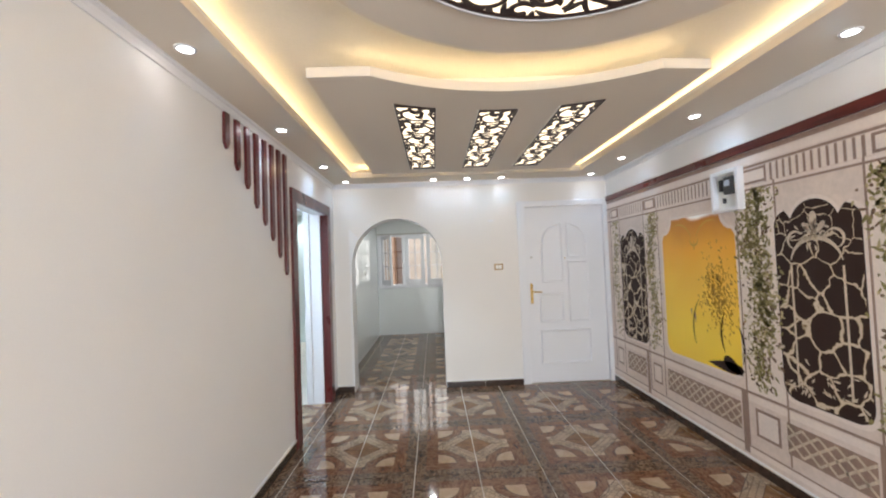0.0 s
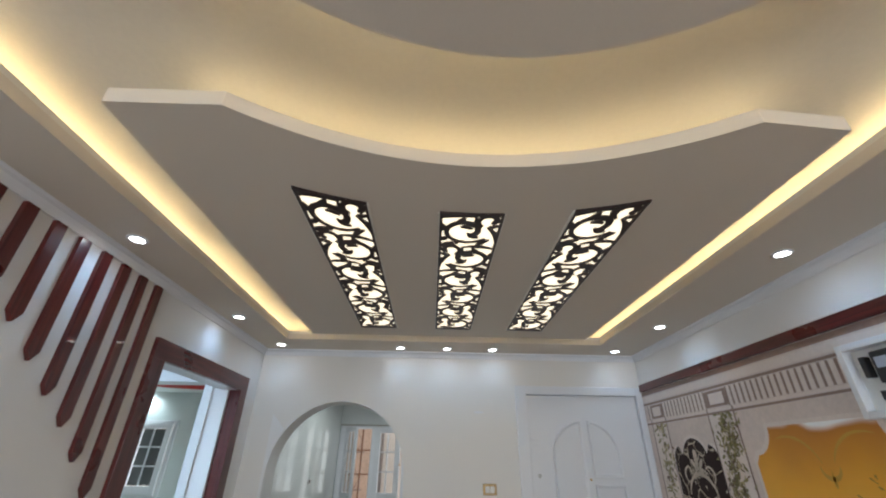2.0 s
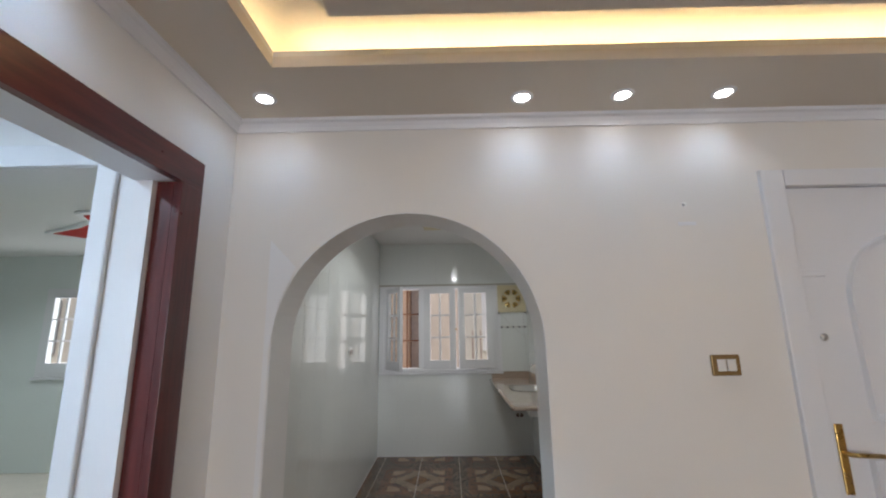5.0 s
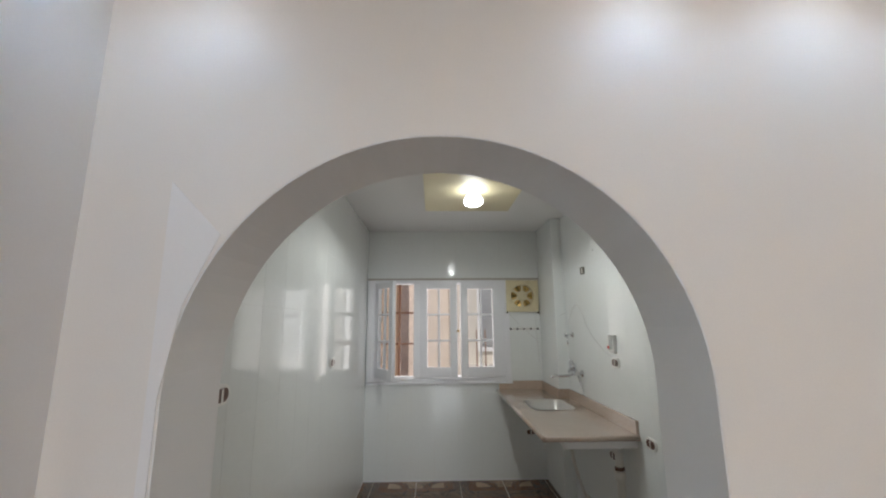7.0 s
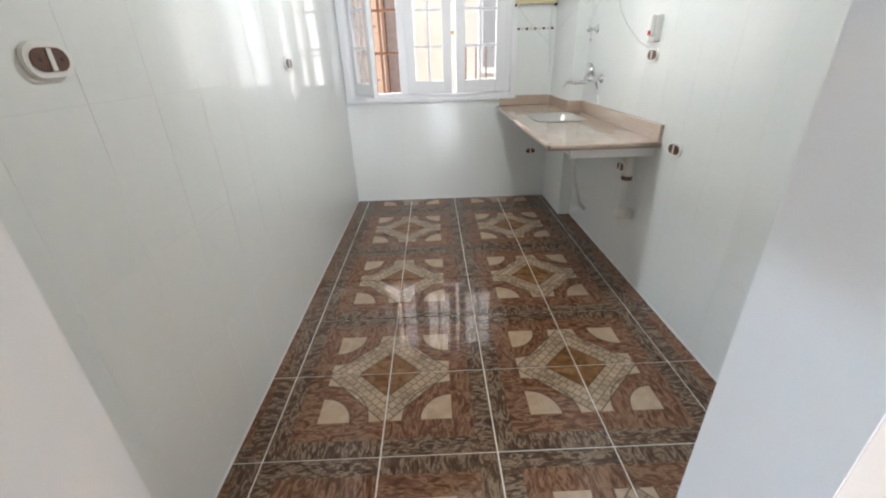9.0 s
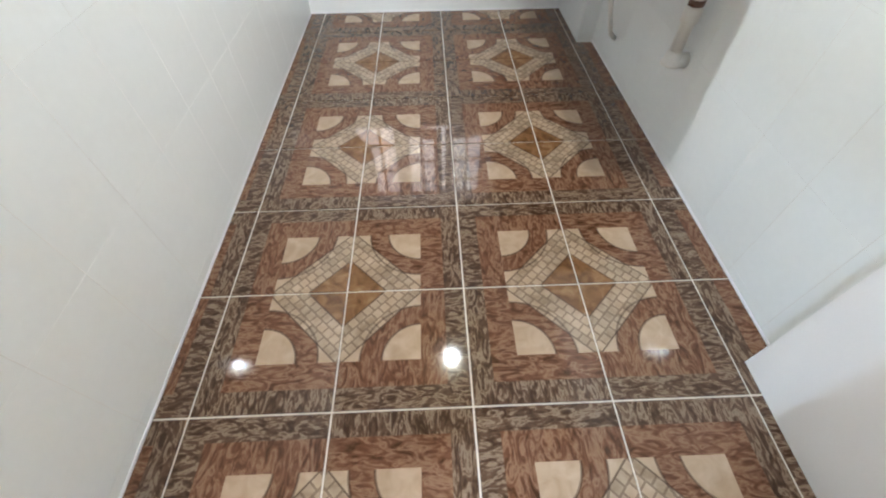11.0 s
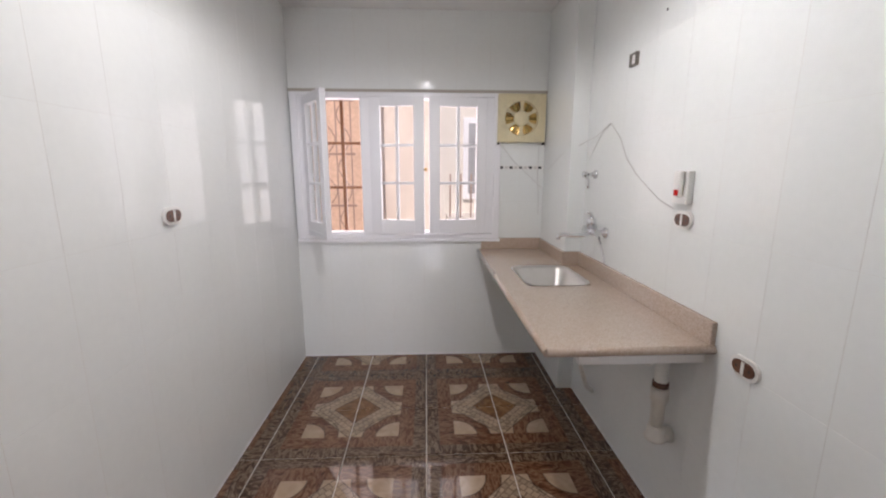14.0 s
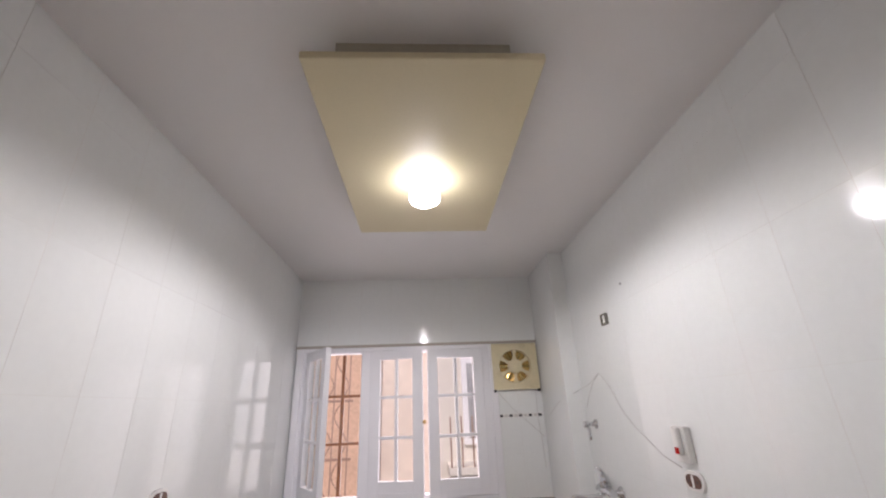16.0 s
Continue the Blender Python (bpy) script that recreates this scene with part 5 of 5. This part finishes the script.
# extractor fan, mosaic strip and cables
fan = thing("extractor_fan", "cream square extractor fan with a round open front", "extractor fan", (1.617, KB, 1.87))
x0, x1, z0, z1 = 1.44, 1.795, 1.70, 2.045
bm = bmesh.new()
_sq, _ci, _cb = [], [], []
fx, fz = (x0 + x1) / 2, (z0 + z1) / 2
for k in range(40):
    a = k * math.tau / 40
    m_ = max(abs(math.cos(a)), abs(math.sin(a)))
    _sq.append(bm.verts.new((fx + math.cos(a) / m_ * (x1 - x0) / 2, KB - 0.045, fz + math.sin(a) / m_ * (z1 - z0) / 2)))
    _ci.append(bm.verts.new((fx + 0.125 * math.cos(a), KB - 0.05, fz + 0.125 * math.sin(a))))
    _cb.append(bm.verts.new((fx + 0.118 * math.cos(a), KB - 0.002, fz + 0.118 * math.sin(a))))
for a, c in ((_sq, _ci), (_ci, _cb)):
    for k in range(40):
        bm.faces.new((a[k], a[(k + 1) % 40], c[(k + 1) % 40], c[k]))
bmesh.ops.recalc_face_normals(bm, faces=bm.faces)
part("face", bm, M_cream, fan)
bm = bmesh.new()
for a, b, c, d in ((x0, x0 + 0.012, z0, z1), (x1 - 0.012, x1, z0, z1), (x0, x1, z0, z0 + 0.012), (x0, x1, z1 - 0.012, z1)):
    box_bm(a, b, KB - 0.046, KB - 0.004, c, d, 0.002, bm)
part("side", bm, M_cream, fan)
part("louvre", box_bm(fx - 0.12, fx + 0.12, KB - 0.012, KB - 0.007, fz - 0.12, fz + 0.12), mat("fan_back", (0.4, 0.28, 0.1), 0.2, 0.85, vary=0.4, scale=30), fan, "glinting back louvre")
for k in range(6):
    a = radians(30 + 60 * k)
    c, n = math.cos(a), math.sin(a)
    arm = [(fx + r * c - w * n, KB - 0.036, fz + r * n + w * c) for r, w in ((0.04, 0.016), (0.085, 0.010), (0.1215, 0.020), (0.1215, -0.020), (0.085, -0.010), (0.04, -0.016))]
    part("arm", prism_bm(arm, (0, 0.01, 0)), M_cream, fan)
for k in range(12):
    a = radians(15 + 30 * k)
    c, n = math.cos(a), math.sin(a)
    part("fin", prism_bm([(fx + r * c - w * n, KB - d, fz + r * n + w * c) for r, w, d in ((0.05, 0.006, 0.024), (0.115, 0.016, 0.022), (0.115, -0.014, 0.013), (0.05, -0.006, 0.013))], (0, 0.0006, 0.0006)), M_brass, fan, "glinting brass fin")
part("hub", lathe_bm([(0.056, -0.015), (0.056, -0.036), (0.045, -0.044), (0.003, -0.046)], (fx, KB, fz), "y", 20), M_cream, fan)
for x_ in (1.447, 1.788):
    solid("fan_screw", lathe_bm([(0.009, 0), (0.009, -0.05), (0.003, -0.052)], (x_, KB, 1.692), "y", 10), M_black, "small dark bracket under the fan", "bracket")
ms = thing("mosaic_strip", "narrow strip of black and white mosaic in the wall tiles", "mosaic border", (1.63, KB, 1.515))
part("bed", box_bm(1.462, 1.80, KB - 0.0075, KB - 0.005, 1.503, 1.529), M_plastic, ms)
for k in range(9):
    part("mosaic", box_bm(1.47 + k * 0.037, 1.495 + k * 0.037, KB - 0.009, KB - 0.0074, 1.507, 1.525), M_black if k % 2 == 0 else M_steel, ms)


def cable(label, pts, r=0.0019, where=None):
    c = solid("cable", tube_bm(pts, r, 6), M_cable, label, "cable")
    return c


cable("thin grey cable sagging from the fan", [(1.47, KB - 0.012, 1.69), (1.56, KB - 0.012, 1.58), (1.68, KB - 0.012, 1.47), (1.80, KB - 0.012, 1.36)])
cable("thin grey cable hanging under the fan", [(1.765, KB - 0.012, 1.70), (1.76, KB - 0.011, 1.5), (1.775, KB - 0.012, 1.3), (1.78, KB - 0.01, 1.16)])
cable("thin grey cable along the tiled wall", [(1.80, 9.3, 1.50), (1.805, 9.0, 1.60), (KR - 0.01, 8.72, 1.69), (KR - 0.01, 8.54, 1.745)])
cable("thin grey cable looping to the intercom", [(KR - 0.01, 8.54, 1.745), (KR - 0.01, 8.42, 1.66), (KR - 0.011, 8.33, 1.55), (KR - 0.01, 8.22, 1.47), (KR - 0.01, 8.12, 1.42), (KR - 0.01, 8.02, 1.37), (KR - 0.012, 7.9, 1.34)])
cable("thin grey cable looping along the tiled wall", [(KR - 0.01, 8.54, 1.745), (KR - 0.012, 8.64, 1.70), (KR - 0.011, 8.74, 1.62), (KR - 0.01, 8.8, 1.56)])


def double_socket(m, label="brown double socket on a white oval plate", m2=None):
    o = tagged(new("wall_socket"), label, "wall socket", "kitchen sockets")
    w, h = 0.115, 0.068
    out = [((w / 2 - h / 2) + h / 2 * math.cos(a), h / 2 * math.sin(a)) for a in [k * math.pi / 10 - math.pi / 2 for k in range(11)]]
    out += [(-(w / 2 - h / 2) + h / 2 * math.cos(a), h / 2 * math.sin(a)) for a in [k * math.pi / 10 + math.pi / 2 for k in range(11)]]
    def put(nm, bm, mt):
        p = new(nm, mesh_of(nm, bm, mt))
        p.parent = o
    put("plate", prism_bm([(x, -0.010, z) for x, z in out], (0, 0.010, 0)), M_plastic)
    inner = [(x * 0.78, z * 0.66) for x, z in out]
    put("face", prism_bm([(x, -0.0135, z) for x, z in inner], (0, 0.0035, 0)), m2 or M_socket)
    put("divider", box_bm(-0.006, 0.006, -0.016, -0.0136, -0.021, 0.021, 0.001), M_plastic)
    for s in (-0.026, 0.026):
        put("pin_hole", lathe_bm([(0.0045, -0.0142), (0.0045, -0.0136)], (s, 0, 0), "y", 10), M_black)
    o.matrix_world = m
    return o


ks = double_socket(pose(KL + 0.006, 7.91, 1.317, 0, 0, 90))
copy_thing(ks, pose(KL + 0.006, 6.385, 1.352, 0, 0, 90))
copy_thing(ks, pose(KR - 0.006, 7.447, 0.878, 0, 0, -90))
copy_thing(ks, pose(KR - 0.006, 7.835, 1.303, 0, 0, -90))
copy_thing(ks, pose(KR - 0.006, 7.99, 0.655, 0, 0, -90))
copy_thing(ks, pose(1.655, KB - 0.006, 0.46, 0, 0, 0))
jb = thing("junction_box", "small open junction box high on the tiled wall", "junction box", (KR - 0.006, 8.337, 2.015))
bm = bmesh.new()
for y0, y1, z0, z1 in ((8.305, 8.313, 1.985, 2.045), (8.361, 8.369, 1.985, 2.045), (8.313, 8.361, 1.985, 1.993), (8.313, 8.361, 2.037, 2.045)):
    box_bm(KR - 0.022, KR - 0.005, y0, y1, z0, z1, 0.001, bm)
part("rim", bm, mat("dark_grey_plastic", (0.16, 0.15, 0.13), 0.5), jb)
part("back", box_bm(KR - 0.012, KR - 0.005, 8.313, 8.361, 1.993, 2.037), M_plastic, jb)
solid("wall_hole", lathe_bm([(0.006, -0.0075), (0.006, -0.006), (0.002, -0.006)], (KR, 8.1, 2.15), "x", 10), M_black, "tiny drilled hole in the tiles", "drill hole")
ph = thing("intercom_phone", "cream intercom handset on the tiled wall", "intercom", (KR - 0.006, 7.845, 1.38))
part("cradle", box_bm(KR - 0.035, KR - 0.006, 7.80, 7.89, 1.365, 1.492, 0.006), M_plastic, ph)
part("handset", box_bm(KR - 0.058, KR - 0.036, 7.812, 7.842, 1.392, 1.492, 0.009), M_plastic, ph, "cream handset")
part("label_plate", box_bm(KR - 0.06, KR - 0.0575, 7.815, 7.839, 1.398, 1.42), M_red, ph, "small red label")

# pale joint where the kitchen walls meet the floor
for x0, x1, y0, y1 in ((KL, KL + 0.008, KF, KB), (KR - 0.008, KR, 6.58, 8.86), (KL, 1.81, KB - 0.008, KB)):
    structure("trim", box_bm(x0, x1, y0, y1, 0, 0.012, 0.002), M_trim_white, "white joint line along the floor", "trim")

# ---------------------------------------------------------------- outside the windows
M_orange = mat("orange_brick_render", (0.6, 0.42, 0.31), 0.85, vary=0.2, scale=2, fine=14, bump=0.1)
M_white_house = mat("pale_house_render", (0.68, 0.64, 0.58), 0.85, vary=0.12, scale=1, fine=12, bump=0.05)
M_house_glass = mat("house_window_glass", (0.34, 0.35, 0.36), 0.1, vary=0.2)


def house(label, x0, x1, y0, z1, m, cols, rows):
    h = thing("apartment_building", label, "building", ((x0 + x1) / 2, y0, -3.1))
    part("wall", box_bm(x0, x1, y0, y0 + 8, -3.1, z1), m, h)
    part("roof", box_bm(x0 - 0.2, x1 + 0.2, y0 - 0.2, y0 + 8, z1, z1 + 0.35), m, h, "flat parapet roof")
    for i in range(cols):
        for j in range(rows):
            cx, cz = x0 + (x1 - x0) * (i + 0.5) / cols, -1.9 + j * 2.9
            w = part("window", box_bm(cx - 0.65, cx + 0.65, y0 - 0.06, y0 - 0.005, cz, cz + 1.4), M_trim_white, h, "white window frame")
            for s in (-1, 1):
                part("pane", box_bm(cx + s * 0.31 - 0.25, cx + s * 0.31 + 0.25, y0 - 0.075, y0 - 0.06, cz + 0.1, cz + 1.3), M_house_glass, w)
            b = part("balcony_rail", box_bm(cx - 0.95, cx + 0.95, y0 - 0.75, y0 - 0.002, cz - 0.35, cz - 0.25), m, h, "balcony slab and railing")
            for k in range(12):
                part("rail_bar", box_bm(cx - 0.93 + k * 0.169, cx - 0.905 + k * 0.169, y0 - 0.745, y0 - 0.72, cz - 0.25, cz + 0.45), M_stone_dk, b)


house("orange rendered apartment building across the street", -5.2, -0.22, 14.5, 8, M_orange, 1, 3)
house("pale rendered apartment building across the street", -22, -5.25, 15.0, 9, M_white_house, 5, 4)
house("faded pink rendered apartment building across the street", -0.2, 5.0, 15.2, 9, mat("faded_pink_render", (0.74, 0.66, 0.6), 0.85, vary=0.14, scale=1.5, fine=12, bump=0.06), 1, 3)
house("pale apartment building with balconies across the street", 1.02, 13, 13.6, 10, M_white_house, 5, 4)
screen = thing("iron_screen", "wrought iron screen of crossed scrolls on the balcony opposite", "iron screen", (-0.5, 12.0, -3.1))
for k in range(7):
    part("bar", tube_bm([(-1.3 + k * 0.2, 12.0, -3.1), (-1.3 + k * 0.2, 12.0, 2.95)], 0.010, 6), M_stone_dk, screen)
for z in (0.3, 1.0, 1.7, 2.4, 2.92):
    part("rail", box_bm(-1.35, -0.05, 11.985, 12.015, z, z + 0.03), M_stone_dk, screen)
for k in range(6):
    for z in (0.33, 1.03, 1.73):
        x = -1.2 + k * 0.2
        part("scroll", tube_bm([(x + 0.085 * math.sin(a * math.pi / 5), 12.0, z + 0.064 * a + 0.02) for a in range(11)], 0.008, 5), M_stone_dk, screen)
# ---------------------------------------------------------------- floor tiles and wall tiles (last: many pieces)
floor = structure("floor", box_bm(-0.19, 3.26, YB - 0.1, KB + 0.05, -0.006, -0.0042), M_grout, "polished brown mosaic-print floor tiles with pale joints", "floor")
GX, GY, GAP = 0.027, 6.472, 0.006        # a crossing where four motifs' borders meet


def floor_tile_mesh(x0, x1, y0, y1):
    """A glazed tile with a tiny chamfer, cut to the stretch given in its own square."""
    bm = box_bm(x0, x1, y0, y1, -0.006, 0.0)
    bmesh.ops.bevel(bm, geom=[e for e in bm.edges if all(v.co.z > -0.001 for v in e.verts)], offset=0.0012, segments=1, affect="EDGES")
    return mesh_of("tile", bm, M_floor)


_cut = {}


def lay_tile(i, j, xa, xb, ya, yb, parent):
    """Tile in column i and row j; the motif's middle lies at the odd crossings."""
    x0, y0 = GX + i * TILE, GY + j * TILE
    lo_x, hi_x, lo_y, hi_y = max(xa, x0), min(xb, x0 + TILE), max(ya, y0), min(yb, y0 + TILE)
    if hi_x - lo_x < 0.02 or hi_y - lo_y < 0.02:
        return
    mx, my = GX + (i + (i + 1) % 2) * TILE, GY + (j + (j + 1) % 2) * TILE   # nearest odd crossing
    sx, sy = (1 if mx <= x0 + 0.01 else -1), (1 if my <= y0 + 0.01 else -1)
    turn = {(1, 1): 0, (-1, 1): 90, (-1, -1): 180, (1, -1): 270}[(sx, sy)]
    m = pose(mx, my, 0, 0, 0, turn)
    inv = m.inverted()
    a, b = inv @ Vector((lo_x + GAP / 2, lo_y + GAP / 2, 0)), inv @ Vector((hi_x - GAP / 2, hi_y - GAP / 2, 0))
    key = tuple(round(v, 3) for v in (min(a.x, b.x), max(a.x, b.x), min(a.y, b.y), max(a.y, b.y)))
    if key not in _cut:
        _cut[key] = floor_tile_mesh(*key)
    o = new("tile", _cut[key])
    o.parent = parent
    o.matrix_basis = m


for i in range(-1, 8):
    for j in range(-20, 7):
        y0 = GY + j * TILE
        if y0 + TILE <= YF + 0.01:
            lay_tile(i, j, XL, XR, YB, YF, floor)
        elif y0 < YF:
            lay_tile(i, j, XL, XR, YB, YF, floor)
            lay_tile(i, j, ARX - ARR, ARX + ARR, YF, KF, floor)
            lay_tile(i, j, KL, KR, KF, KB, floor)
        else:
            lay_tile(i, j, ARX - ARR, ARX + ARR, YF, KF, floor) if y0 < KF else None
            lay_tile(i, j, KL, KR, KF, KB, floor)
for i in range(-5, 1):
    for j in range(-7, -1):
        lay_tile(i, j, -1.7, XL, 3.62, 5.4, floor)

WTW, WTH = 0.2445, 0.402


def wall_tile_mesh(w, h):
    bm = box_bm(0.0005, w - 0.0005, -0.006, 0, 0.0003, h - 0.0003)
    bmesh.ops.bevel(bm, geom=[e for e in bm.edges if all(v.co.y < -0.005 for v in e.verts)], offset=0.0003, segments=1, affect="EDGES")
    return mesh_of("tile", bm, M_kwall)


_wcut = {}


def tile_wall(parent, m, length, height, u0, holes=()):
    """Tiles over a wall whose local x runs along it, z up, -y into the room."""
    i = 0
    xs = [u0 - WTW + k * WTW for k in range(int(length / WTW) + 3)]
    zs = [0.052 - WTH + k * WTH for k in range(int(height / WTH) + 3)]
    for x in xs:
        for z in zs:
            pieces = [(max(0, x), min(length, x + WTW), max(0, z), min(height, z + WTH))]
            for hx0, hx1, hz0, hz1 in holes:
                cut = []
                for a, b, c, d in pieces:
                    if b <= hx0 or a >= hx1 or d <= hz0 or c >= hz1:
                        cut.append((a, b, c, d))
                        continue
                    if c < hz0:
                        cut.append((a, b, c, hz0))
                    if d > hz1:
                        cut.append((a, b, hz1, d))
                    if a < hx0:
                        cut.append((a, hx0, max(c, hz0), min(d, hz1)))
                    if b > hx1:
                        cut.append((hx1, b, max(c, hz0), min(d, hz1)))
                pieces = cut
            for a, b, c, d in pieces:
                if b - a < 0.012 or d - c < 0.012:
                    continue
                key = (round(b - a, 3), round(d - c, 3))
                if key not in _wcut:
                    _wcut[key] = wall_tile_mesh(*key)
                o = new("tile", _wcut[key])
                o.parent = parent
                o.matrix_basis = m @ pose(a, 0.001, c)


_obs = bpy.data.objects
tile_wall(_obs["wall_kitchen_north"], pose(KL, KB, 0), KR - KL, KC, 0.243 + 0.002, [(WX0 - KL, WX1 - KL, WZ0, WZ1), (1.81 - KL, 9, 0, 9)])
tile_wall(_obs["wall_kitchen_west"], pose(KL, KF, 0, 0, 0, 90), KB - KF, KC, 7.431 - KF - 5 * WTW)
tile_wall(_obs["wall_kitchen_east"], pose(KR, KB, 0, 0, 0, -90), KB - KF, KC, KB - 7.425 - 8 * WTW + WTW, [(0, KB - 8.86, 0, 9), (KB - 6.58, 9, 0, 9)])
